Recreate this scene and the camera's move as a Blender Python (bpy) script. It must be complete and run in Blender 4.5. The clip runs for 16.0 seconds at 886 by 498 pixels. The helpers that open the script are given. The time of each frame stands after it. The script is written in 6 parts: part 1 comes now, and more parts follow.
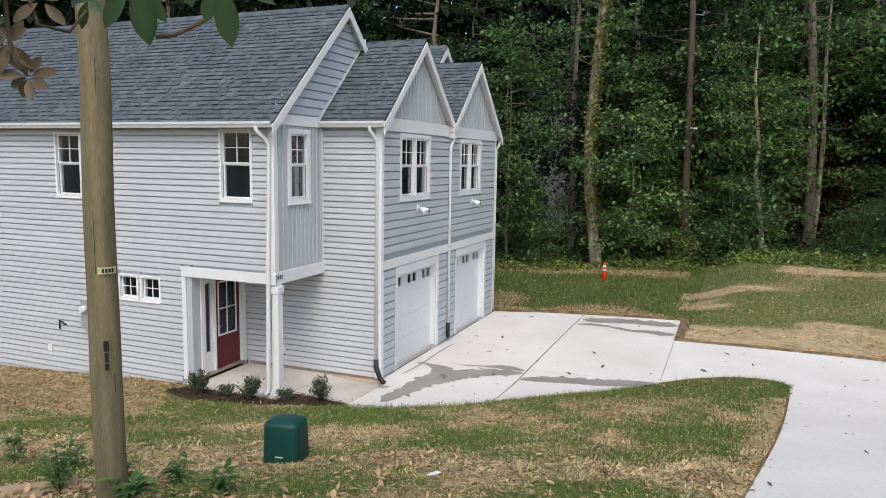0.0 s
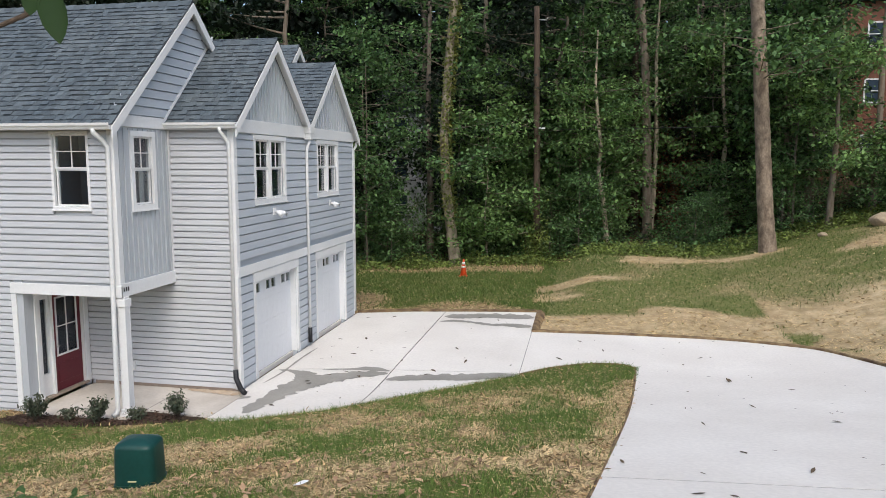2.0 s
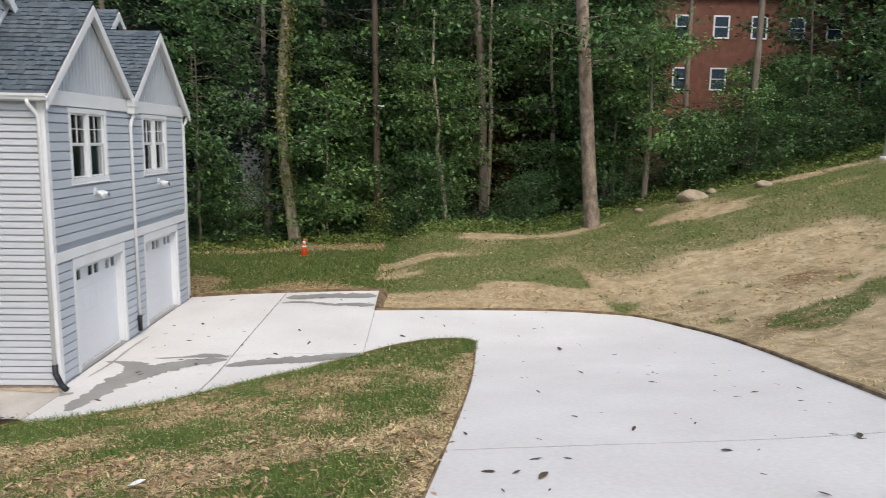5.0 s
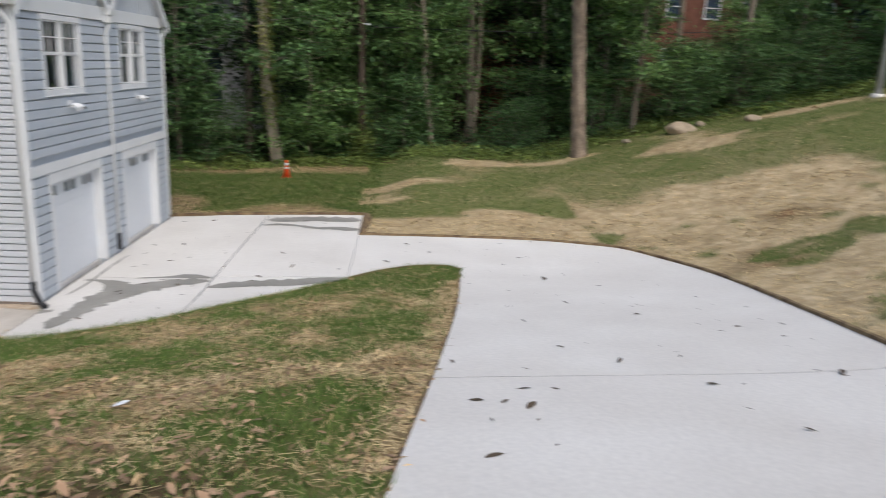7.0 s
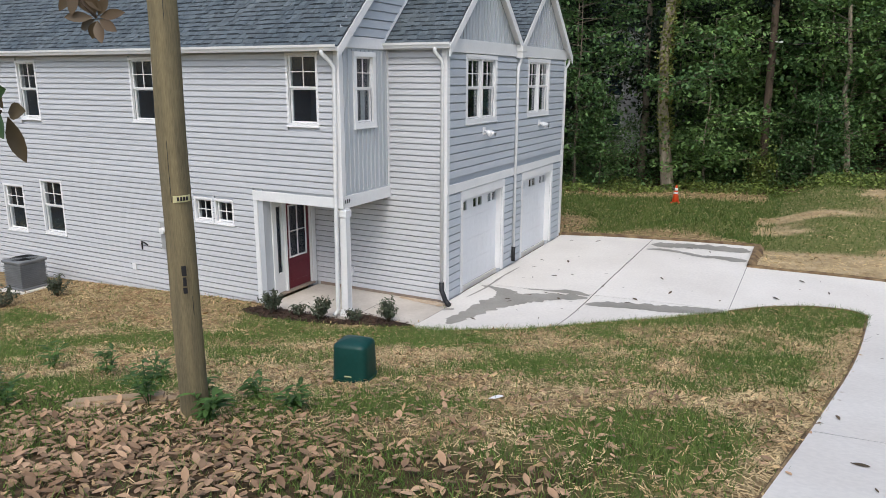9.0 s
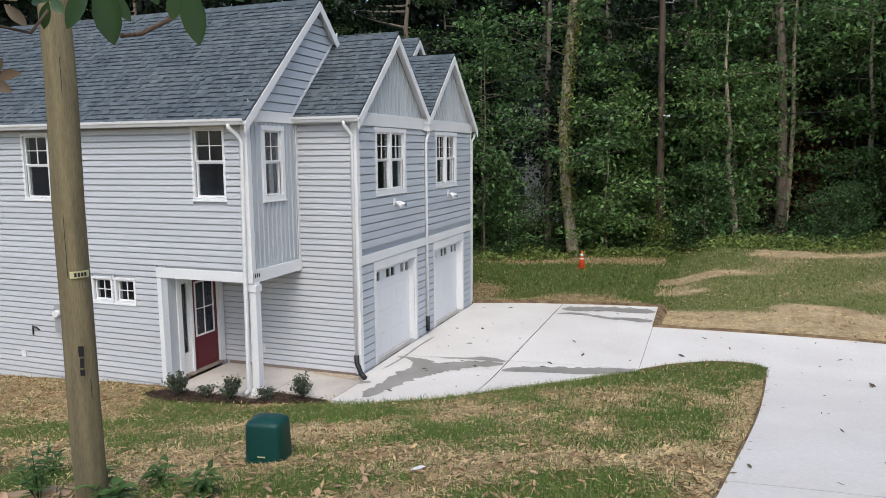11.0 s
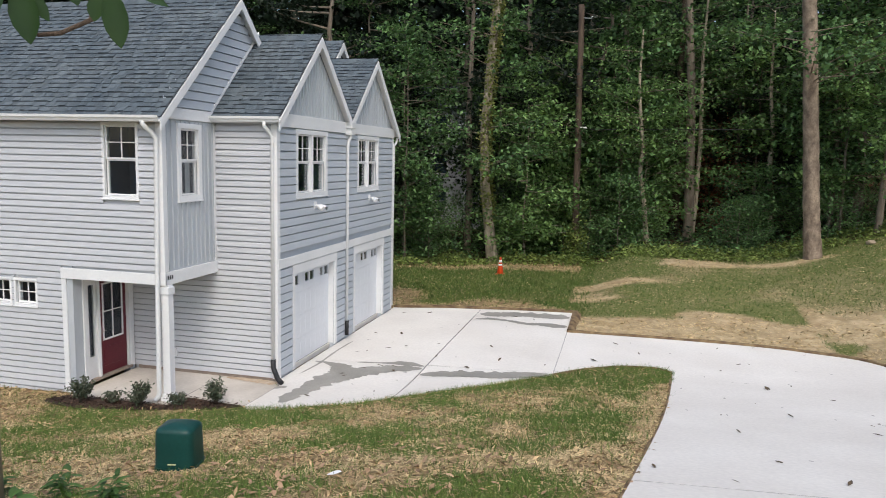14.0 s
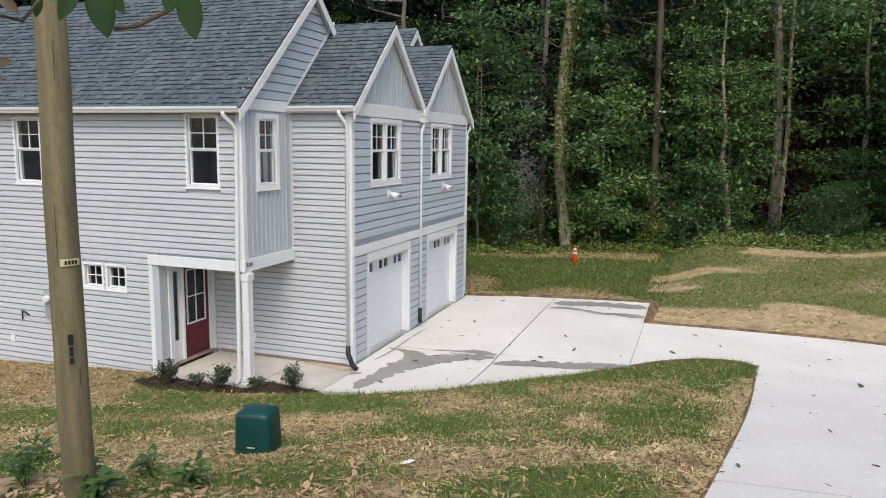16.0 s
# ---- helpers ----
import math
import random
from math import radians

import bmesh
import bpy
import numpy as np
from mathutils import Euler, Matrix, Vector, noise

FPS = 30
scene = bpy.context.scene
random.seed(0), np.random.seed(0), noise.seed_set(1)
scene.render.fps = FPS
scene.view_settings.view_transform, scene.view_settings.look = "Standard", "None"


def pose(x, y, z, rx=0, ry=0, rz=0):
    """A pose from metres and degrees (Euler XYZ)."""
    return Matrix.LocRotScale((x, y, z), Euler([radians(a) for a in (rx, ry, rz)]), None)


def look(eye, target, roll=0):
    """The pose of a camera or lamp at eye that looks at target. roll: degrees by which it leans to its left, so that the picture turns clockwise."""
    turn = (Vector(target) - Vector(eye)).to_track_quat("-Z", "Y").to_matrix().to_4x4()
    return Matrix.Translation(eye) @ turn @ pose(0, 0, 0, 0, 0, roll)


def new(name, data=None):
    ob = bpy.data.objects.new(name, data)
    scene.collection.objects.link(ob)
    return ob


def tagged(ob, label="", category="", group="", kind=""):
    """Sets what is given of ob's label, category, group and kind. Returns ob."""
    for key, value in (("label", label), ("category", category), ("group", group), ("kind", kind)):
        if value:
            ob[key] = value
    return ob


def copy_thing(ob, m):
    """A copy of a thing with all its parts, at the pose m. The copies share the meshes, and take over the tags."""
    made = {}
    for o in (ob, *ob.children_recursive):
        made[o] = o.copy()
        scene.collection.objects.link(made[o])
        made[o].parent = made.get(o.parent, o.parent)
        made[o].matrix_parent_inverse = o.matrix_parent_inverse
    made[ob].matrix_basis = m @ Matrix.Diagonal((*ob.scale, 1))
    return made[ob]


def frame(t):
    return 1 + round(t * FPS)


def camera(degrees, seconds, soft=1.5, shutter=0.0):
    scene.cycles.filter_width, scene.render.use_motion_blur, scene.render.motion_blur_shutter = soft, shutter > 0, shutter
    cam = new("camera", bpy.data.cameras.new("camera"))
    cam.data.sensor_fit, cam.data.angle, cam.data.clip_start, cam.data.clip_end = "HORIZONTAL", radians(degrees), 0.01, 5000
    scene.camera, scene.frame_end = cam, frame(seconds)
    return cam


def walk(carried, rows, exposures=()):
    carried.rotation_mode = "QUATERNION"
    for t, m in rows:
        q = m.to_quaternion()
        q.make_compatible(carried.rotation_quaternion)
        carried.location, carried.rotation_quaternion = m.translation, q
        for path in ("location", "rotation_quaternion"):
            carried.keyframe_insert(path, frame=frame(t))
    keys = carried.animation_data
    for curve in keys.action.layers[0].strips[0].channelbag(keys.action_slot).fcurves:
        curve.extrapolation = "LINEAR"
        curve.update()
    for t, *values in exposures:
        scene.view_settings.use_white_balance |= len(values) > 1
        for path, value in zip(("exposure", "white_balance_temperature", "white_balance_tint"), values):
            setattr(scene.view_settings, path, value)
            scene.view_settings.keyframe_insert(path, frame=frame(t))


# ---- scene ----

cam = camera(63.36, 16.0, soft=0.5, shutter=0.3)
PATH = [
    (0, (6.918, -13.562, 4.736), (3.197, -4.361, 3.512), 0.89),
    (0.5, (6.921, -13.564, 4.736), (3.253, -4.341, 3.524), 0.62),
    (1, (6.921, -13.567, 4.732), (3.303, -4.310, 3.624), 0.07),
    (1.5, (6.919, -13.569, 4.736), (4.010, -4.064, 3.641), -0.11),
    (2, (6.911, -13.548, 4.743), (5.043, -3.797, 3.543), 0.13),
    (2.5, (6.906, -13.535, 4.747), (4.872, -3.818, 3.546), 0.05),
    (3, (6.903, -13.531, 4.744), (4.520, -3.892, 3.553), 0.50),
    (3.5, (6.890, -13.534, 4.774), (4.430, -3.927, 3.494), 1.06),
    (4, (6.892, -13.540, 4.774), (4.682, -3.883, 3.412), 0.63),
    (4.5, (6.879, -13.536, 4.788), (5.808, -3.692, 3.391), 0.04),
    (4.7, (6.877, -13.549, 4.799), (6.606, -3.653, 3.384), 0.07),
    (6.8, (6.857, -13.405, 4.764), (8.232, -3.821, 2.264), 2.70),
    (7, (6.772, -13.358, 4.766), (7.392, -3.694, 2.271), 2.80),
    (7.5, (6.670, -13.323, 4.759), (4.695, -3.812, 2.384), 1.90),
    (8, (6.956, -13.555, 4.836), (3.010, -4.648, 2.578), 0.96),
    (8.2, (6.980, -13.543, 4.827), (2.442, -4.949, 2.473), -0.02),
    (10.3, (6.855, -13.540, 4.807), (3.073, -4.461, 2.997), 0.29),
    (10.5, (6.877, -13.534, 4.793), (3.416, -4.287, 3.209), -0.56),
    (10.7, (6.890, -13.537, 4.772), (3.570, -4.225, 3.300), -0.52),
    (11, (6.909, -13.543, 4.745), (3.480, -4.242, 3.421), -0.46),
    (11.5, (6.923, -13.570, 4.738), (3.560, -4.228, 3.547), -0.12),
    (12, (6.914, -13.558, 4.741), (3.679, -4.177, 3.500), -0.50),
    (12.5, (6.917, -13.561, 4.741), (3.637, -4.205, 3.433), 0.37),
    (13, (6.900, -13.566, 4.781), (4.061, -4.096, 3.279), 0.80),
    (13.5, (6.910, -13.576, 4.778), (4.190, -4.058, 3.356), 1.84),
    (14, (6.932, -13.611, 4.767), (4.557, -3.979, 3.513), 1.35),
    (14.5, (6.926, -13.599, 4.764), (4.889, -3.898, 3.443), 1.43),
    (15, (6.910, -13.542, 4.745), (4.192, -4.002, 3.482), 0.80),
    (15.5, (6.901, -13.542, 4.769), (3.902, -4.111, 3.335), 0.82),
    (16, (6.886, -13.514, 4.777), (3.555, -4.197, 3.327), 0.75),
]
EXPOSURES = [(t, stops, kelvin, 7.5) for t, stops, kelvin in (
    (0, 0.46, 6420), (1.5, 0.48, 6450), (3, 0.55, 6450), (4.5, 0.54, 6480), (6.8, 0.33, 6400), (7.2, 0.34, 6400), (8, 0.44, 6400), (10.5, 0.41, 6200), (11, 0.43, 6280), (12.5, 0.47, 6420), (14, 0.51, 6480), (16, 0.50, 6480))]
walk(cam, [(t, look(eye, aim, roll)) for t, eye, aim, roll in PATH], EXPOSURES)

def softplus(s, w=0.6):
    s = s / w
    return w * (s if s > 30 else math.log1p(math.exp(max(s, -40))))


def smooth(a, b, v):
    t = min(1.0, max(0.0, (v - a) / (b - a)))
    return t * t * (3 - 2 * t)


# ---- world and sun ----
world = bpy.data.worlds.new("sky")
scene.world = world
world.use_nodes = True
wn = world.node_tree
sky = wn.nodes.new("ShaderNodeTexSky")
sky.sky_type = "NISHITA"
sky.sun_disc = False
SUN_EL, SUN_AZ = radians(52), radians(160)
sky.sun_elevation, sky.sun_rotation = SUN_EL, SUN_AZ
sky.air_density, sky.dust_density, sky.ozone_density = 1.0, 3.0, 1.0
wn.links.new(sky.outputs["Color"], wn.nodes["Background"].inputs["Color"])
wn.nodes["Background"].inputs["Strength"].default_value = 0.15
sun = new("sun", bpy.data.lights.new("sun", "SUN"))
sun.data.energy, sun.data.angle, sun.data.color = 0.9, radians(35), (1.0, 0.97, 0.93)
sun_from = Vector((math.sin(SUN_AZ) * math.cos(SUN_EL), math.cos(SUN_AZ) * math.cos(SUN_EL), math.sin(SUN_EL)))
sun.matrix_world = look(sun_from * 60, (0, 0, 0))


# ---- materials ----
def mat(name, col, col2=None, rough=0.7, metal=0.0, big=1.5, fine=40.0, mix=0.35, bump=0.15, bscale=60.0, stretch=(1, 1, 1), rand=0.0, island=False, spec=0.35, cut=(0.35, 0.65), translucent=0.0):
    """Two-scale mottled surface in world space; rand shifts the value from piece to piece."""
    m = bpy.data.materials.new(name)
    m.use_nodes = True
    nt, N, L = m.node_tree, m.node_tree.nodes, m.node_tree.links
    bsdf = N["Principled BSDF"]
    bsdf.inputs["Roughness"].default_value = rough
    bsdf.inputs["Metallic"].default_value = metal
    bsdf.inputs["Specular IOR Level"].default_value = spec
    geo = N.new("ShaderNodeNewGeometry")
    mp = N.new("ShaderNodeMapping")
    mp.inputs["Scale"].default_value = stretch
    L.new(geo.outputs["Position"], mp.inputs["Vector"])
    n1 = N.new("ShaderNodeTexNoise")
    n1.inputs["Scale"].default_value = big
    n1.inputs["Detail"].default_value = 5
    n2 = N.new("ShaderNodeTexNoise")
    n2.inputs["Scale"].default_value = fine
    n2.inputs["Detail"].default_value = 3
    for n in (n1, n2):
        L.new(mp.outputs["Vector"], n.inputs["Vector"])
    r1 = N.new("ShaderNodeMapRange")
    r1.inputs["From Min"].default_value, r1.inputs["From Max"].default_value = cut
    L.new(n1.outputs["Fac"], r1.inputs["Value"])
    mx = N.new("ShaderNodeMix")
    mx.data_type = "RGBA"
    c2 = col2 if col2 else tuple(c * (1 - mix) for c in col)
    mx.inputs["A"].default_value, mx.inputs["B"].default_value = (*col, 1), (*c2, 1)
    L.new(r1.outputs["Result"], mx.inputs["Factor"])
    hs = N.new("ShaderNodeHueSaturation")
    L.new(mx.outputs["Result"], hs.inputs["Color"])
    val = N.new("ShaderNodeMapRange")
    val.inputs["From Min"].default_value, val.inputs["From Max"].default_value = 0.25, 0.75
    val.inputs["To Min"].default_value, val.inputs["To Max"].default_value = 1 - mix * 0.6, 1 + mix * 0.6
    L.new(n2.outputs["Fac"], val.inputs["Value"])
    if rand:
        if island:
            src = geo.outputs["Random Per Island"]
        else:
            src = N.new("ShaderNodeObjectInfo").outputs["Random"]
        rr = N.new("ShaderNodeMapRange")
        rr.inputs["To Min"].default_value, rr.inputs["To Max"].default_value = 1 - rand, 1 + rand
        L.new(src, rr.inputs["Value"])
        mul = N.new("ShaderNodeMath")
        mul.operation = "MULTIPLY"
        L.new(val.outputs["Result"], mul.inputs[0])
        L.new(rr.outputs["Result"], mul.inputs[1])
        L.new(mul.outputs["Value"], hs.inputs["Value"])
    else:
        L.new(val.outputs["Result"], hs.inputs["Value"])
    L.new(hs.outputs["Color"], bsdf.inputs["Base Color"])
    if bump:
        n3 = N.new("ShaderNodeTexNoise")
        n3.inputs["Scale"].default_value = bscale
        n3.inputs["Detail"].default_value = 4
        L.new(mp.outputs["Vector"], n3.inputs["Vector"])
        b = N.new("ShaderNodeBump")
        b.inputs["Strength"].default_value = bump
        b.inputs["Distance"].default_value = 0.01
        L.new(n3.outputs["Fac"], b.inputs["Height"])
        L.new(b.outputs["Normal"], bsdf.inputs["Normal"])
    if translucent:
        tr = N.new("ShaderNodeBsdfTranslucent")
        L.new(hs.outputs["Color"], tr.inputs["Color"])
        ms = N.new("ShaderNodeMixShader")
        ms.inputs["Fac"].default_value = translucent
        L.new(bsdf.outputs["BSDF"], ms.inputs[1])
        L.new(tr.outputs["BSDF"], ms.inputs[2])
        L.new(ms.outputs["Shader"], N["Material Output"].inputs["Surface"])
    return m


M_VINYL = mat("vinyl_siding", (0.565, 0.575, 0.60), rough=0.5, big=0.6, fine=14, mix=0.06, bump=0.06, bscale=30, stretch=(0.3, 0.3, 3), rand=0.02)
M_LAP = mat("blue_grey_lap_siding", (0.50, 0.535, 0.58), rough=0.55, big=0.7, fine=25, mix=0.07, bump=0.12, bscale=40, stretch=(1, 0.2, 4), rand=0.03)
M_BATTEN = mat("blue_grey_batten_board", (0.49, 0.515, 0.545), rough=0.55, big=0.7, fine=25, mix=0.06, bump=0.1, bscale=40, stretch=(3, 3, 0.3), rand=0.02)
M_TRIM = mat("white_trim_paint", (0.78, 0.78, 0.78), rough=0.45, big=1.2, fine=20, mix=0.05, bump=0.04)
M_DOOR_W = mat("white_garage_door", (0.74, 0.76, 0.79), rough=0.4, big=0.8, fine=12, mix=0.04, bump=0.03)
M_RED = mat("dark_red_door_paint", (0.13, 0.016, 0.026), rough=0.4, big=1.2, fine=18, mix=0.12, bump=0.04)
M_GUTTER = mat("white_aluminium_gutter", (0.76, 0.76, 0.75), rough=0.35, big=2, fine=20, mix=0.06, bump=0.02)
M_SHINGLE = mat("grey_blue_shingle", (0.088, 0.109, 0.125), (0.118, 0.138, 0.15), rough=0.9, big=1.2, fine=70, mix=0.4, bump=0.5, bscale=160, rand=0.2, spec=0.2)
M_SHINGLES = mat("grey_blue_shingles", (0.088, 0.109, 0.125), (0.118, 0.138, 0.15), rough=0.9, big=1.2, fine=70, mix=0.4, bump=0.5, bscale=160, rand=0.2, island=True, spec=0.2)
M_BAND = mat("dark_shingle_band", (0.028, 0.034, 0.042), rough=0.95, big=3, fine=70, mix=0.4, bump=0.4, bscale=160)
M_DECK = mat("roof_underlay", (0.07, 0.075, 0.085), rough=0.9)
M_CONC = mat("pale_new_concrete", (0.76, 0.725, 0.675), (0.66, 0.62, 0.57), rough=0.85, big=0.45, fine=18, mix=0.10, bump=0.15, bscale=90, cut=(0.3, 0.7))
M_WET = mat("damp_concrete", (0.27, 0.255, 0.225), (0.34, 0.32, 0.285), rough=0.55, big=1.2, fine=25, mix=0.15, bump=0.1, bscale=90)
# tan from real dirt; the porch's shade is also in this darker tone
M_PORCH = mat("dusty_shaded_porch_concrete", (0.60, 0.55, 0.49), (0.47, 0.42, 0.36), rough=0.9, big=0.9, fine=18, mix=0.12, bump=0.15, bscale=90)
M_SMEAR = mat("washed_brown_dirt", (0.44, 0.33, 0.23), (0.55, 0.46, 0.36), rough=0.95, big=5, fine=30, mix=0.3, bump=0.3)
M_FOUND = mat("foundation_block", (0.34, 0.27, 0.22), rough=0.9, big=2, fine=20, mix=0.3, bump=0.3)
M_BLACK = mat("black_plastic", (0.02, 0.02, 0.022), rough=0.45, big=3, fine=30, mix=0.2, bump=0.05)
M_POLE = mat("weathered_pole_wood", (0.215, 0.175, 0.095), (0.145, 0.12, 0.07), rough=0.85, big=1.6, fine=22, mix=0.4, bump=0.5, bscale=20, stretch=(6, 6, 0.5))
M_GREEN = mat("dark_green_plastic", (0.007, 0.055, 0.046), rough=0.42, big=2, fine=25, mix=0.18, bump=0.06, bscale=120)
M_ORANGE = mat("orange_cone_rubber", (0.75, 0.09, 0.02), rough=0.5, big=5, fine=30, mix=0.15, bump=0.05)
M_METAL = mat("grey_painted_metal", (0.42, 0.43, 0.43), rough=0.5, metal=0.3, big=4, fine=40, mix=0.12, bump=0.05)
M_CASE = mat("dull_grey_metal_case", (0.20, 0.205, 0.21), rough=0.55, metal=0.2, big=4, fine=40, mix=0.15, bump=0.05)
# unlit-room shade and the panes' bluish reflection, put into one dark colour
M_DARK = mat("room_shade_blue", (0.028, 0.05, 0.08), rough=0.8, big=1, mix=0.3, bump=0)
M_BLIND = mat("pale_window_blind", (0.35, 0.37, 0.38), rough=0.7, big=1, mix=0.1, bump=0)
M_LUMBER = mat("weathered_lumber", (0.42, 0.30, 0.18), (0.33, 0.24, 0.15), rough=0.8, big=2, fine=20, mix=0.25, bump=0.4, bscale=30, stretch=(0.4, 5, 5))
M_BRICK = mat("red_brick_far", (0.17, 0.075, 0.05), rough=0.9, big=2, fine=14, mix=0.35, bump=0.3, rand=0.25, island=True)
M_ROCK = mat("tan_boulder", (0.42, 0.33, 0.23), rough=0.9, big=3, fine=20, mix=0.3, bump=0.6, bscale=14)
M_BARK = mat("grey_brown_bark", (0.15, 0.115, 0.085), (0.22, 0.185, 0.145), rough=0.9, big=3, fine=25, mix=0.4, bump=0.9, bscale=16, stretch=(3, 3, 0.6))
M_BARK2 = mat("pale_lichen_bark", (0.43, 0.36, 0.27), (0.24, 0.195, 0.145), rough=0.9, big=3, fine=25, mix=0.35, bump=0.8, bscale=14, stretch=(2, 2, 0.7))
M_BARK3 = mat("scaly_brown_bark", (0.13, 0.095, 0.07), (0.31, 0.24, 0.175), rough=0.9, big=2.2, fine=12, mix=0.5, bump=1.0, bscale=7, stretch=(2, 2, 1.1))
M_OLDPOLE = mat("dark_creosoted_wood", (0.06, 0.042, 0.031), (0.105, 0.075, 0.053), rough=0.9, big=1.5, fine=20, mix=0.4, bump=0.5, bscale=20, stretch=(6, 6, 0.5))
M_SOIL = mat("red_brown_soil", (0.10, 0.06, 0.035), (0.27, 0.19, 0.10), rough=0.95, big=4, fine=30, mix=0.4, bump=0.7, bscale=30)
M_MULCH = mat("dark_bark_mulch", (0.075, 0.045, 0.03), rough=0.95, big=5, fine=50, mix=0.5, bump=0.8, bscale=45)


def glass():
    m = bpy.data.materials.new("dark_window_glass")
    m.use_nodes = True
    b = m.node_tree.nodes["Principled BSDF"]
    b.inputs["Base Color"].default_value = (0.9, 0.95, 0.97, 1)
    b.inputs["Roughness"].default_value = 0.02
    b.inputs["Transmission Weight"].default_value = 1.0
    b.inputs["IOR"].default_value = 1.5
    return m


M_GLASS = glass()


# ---- mesh helpers ----
def box(bm, x0, x1, y0, y1, z0, z1, m=None):
    vs = [bm.verts.new((x, y, z)) for x in (x0, x1) for y in (y0, y1) for z in (z0, z1)]
    for f in ((0, 1, 3, 2), (4, 6, 7, 5), (0, 4, 5, 1), (2, 3, 7, 6), (0, 2, 6, 4), (1, 5, 7, 3)):
        bm.faces.new([vs[i] for i in f])
    if m is not None:
        bmesh.ops.transform(bm, matrix=m, verts=vs)
    return vs


def tube(bm, pts, radii, sides=10, cap=True):
    """A swept round tube through pts."""
    rings = []
    for i, p in enumerate(pts):
        p = Vector(p)
        a = Vector(pts[max(0, i - 1)])
        b = Vector(pts[min(len(pts) - 1, i + 1)])
        d = (b - a).normalized()
        ref = Vector((1, 0, 0)) if abs(d.x) < 0.8 else Vector((0, 1, 0))
        u = d.cross(ref).normalized()
        v = d.cross(u)
        r = radii[i] if isinstance(radii, (list, tuple)) else radii
        rings.append([bm.verts.new(p + (u * math.cos(k * 2 * math.pi / sides) + v * math.sin(k * 2 * math.pi / sides)) * r) for k in range(sides)])
    for a, b in zip(rings, rings[1:]):
        for k in range(sides):
            bm.faces.new((a[k], a[(k + 1) % sides], b[(k + 1) % sides], b[k])).smooth = True
    if cap:
        bm.faces.new(rings[0][::-1])
        bm.faces.new(rings[-1])


def mesh_of(bm, name, material):
    bmesh.ops.recalc_face_normals(bm, faces=bm.faces)
    me = bpy.data.meshes.new(name)
    bm.to_mesh(me)
    bm.free()
    me.materials.append(material)
    return me


def part(name, bm, material, parent=None, label=""):
    ob = new(name, mesh_of(bm, name, material))
    if parent is not None:
        ob.parent = parent
    return tagged(ob, label)


def thing(name, label, category, at=(0, 0, 0), group="", kind=""):
    ob = new(name)
    ob.empty_display_size = 0.2
    ob.matrix_basis = Matrix.Translation(at)
    return tagged(ob, label, category, group, kind)


def raw_mesh(name, verts, faces, material, parent=None, smooth_faces=False):
    me = bpy.data.meshes.new(name)
    me.from_pydata(verts, [], faces)
    me.materials.append(material)
    if smooth_faces:
        me.polygons.foreach_set("use_smooth", [True] * len(me.polygons))
    me.update()
    ob = new(name, me)
    if parent is not None:
        ob.parent = parent
    return ob


def bevelled(bm, width=0.006):
    bmesh.ops.bevel(bm, geom=list(bm.edges), offset=width, segments=1, affect="EDGES")
    return bm


# ---- the lie of the land ----
def height(x, y):
    y = max(y, -16.0)
    edge = 1.5 + 0.6 * (x - 5.65) - 0.42 * softplus(x - 5.65, 1.0)
    edge -= 0.5 * (1 - smooth(0.5, 4.5, x))
    z = 0.19 * softplus(edge - y) - 0.08 * (1 - smooth(-0.6, 2.0, x))
    z -= 0.055 * softplus(-4.0 - x)
    z += 0.27 * softplus(x - 12.8, 0.8) * (1 - 0.75 * smooth(24, 60, x))
    z += 0.10 * softplus(y - 6.6, 0.5) * smooth(5.4, 7.8, x) * (1 - smooth(9, 26, y) * 0.6)
    z += 0.12 * smooth(0.0, 5.7, x) * smooth(-2, 3, y)
    return z


def catmull(pts, n=6):
    out = []
    P = [pts[0], *pts, pts[-1]]
    for i in range(1, len(P) - 2):
        p0, p1, p2, p3 = (np.array(p, float) for p in P[i - 1:i + 3])
        for k in range(n):
            t = k / n
            out.append(tuple(0.5 * ((2 * p1) + (p2 - p0) * t + (2 * p0 - 5 * p1 + 4 * p2 - p3) * t * t + (3 * p1 - p0 - 3 * p2 + p3) * t ** 3)))
    out.append(tuple(pts[-1]))
    return out


# outline of the drive, beginning at the parking pad's outer joint
DRIVE_LEFT = catmull([(5.68, 1.72), (6.3, 2.35), (7.1, 2.85), (7.8, 2.98), (8.15, 2.75), (8.2, 2.2), (7.75, -2.2), (7.18, -6.4), (6.75, -9.3), (6.1, -14), (5.5, -20)])
DRIVE_RIGHT = catmull([(5.68, 5.72), (8.3, 5.78), (10.4, 5.7), (11.6, 5.35), (12.7, 4.5), (13.35, 2.4), (13.35, -0.6), (12.95, -3.7), (12.7, -5.3), (12.45, -7.2), (11.8, -14), (11.2, -20)])
DRIVE = DRIVE_LEFT + DRIVE_RIGHT[::-1]
PAD = [(0.0, 0.0), (0.19, -0.01), (0.19, -1.72), (1.2, -1.74), (2.6, -1.0), (3.6, -0.15), (5.68, 1.72), (5.68, 8.3), (0.0, 8.05)]


def inside(poly, x, y):
    c = False
    for (x0, y0), (x1, y1) in zip(poly, poly[1:] + poly[:1]):
        if (y0 > y) != (y1 > y) and x < (x1 - x0) * (y - y0) / (y1 - y0) + x0:
            c = not c
    return c


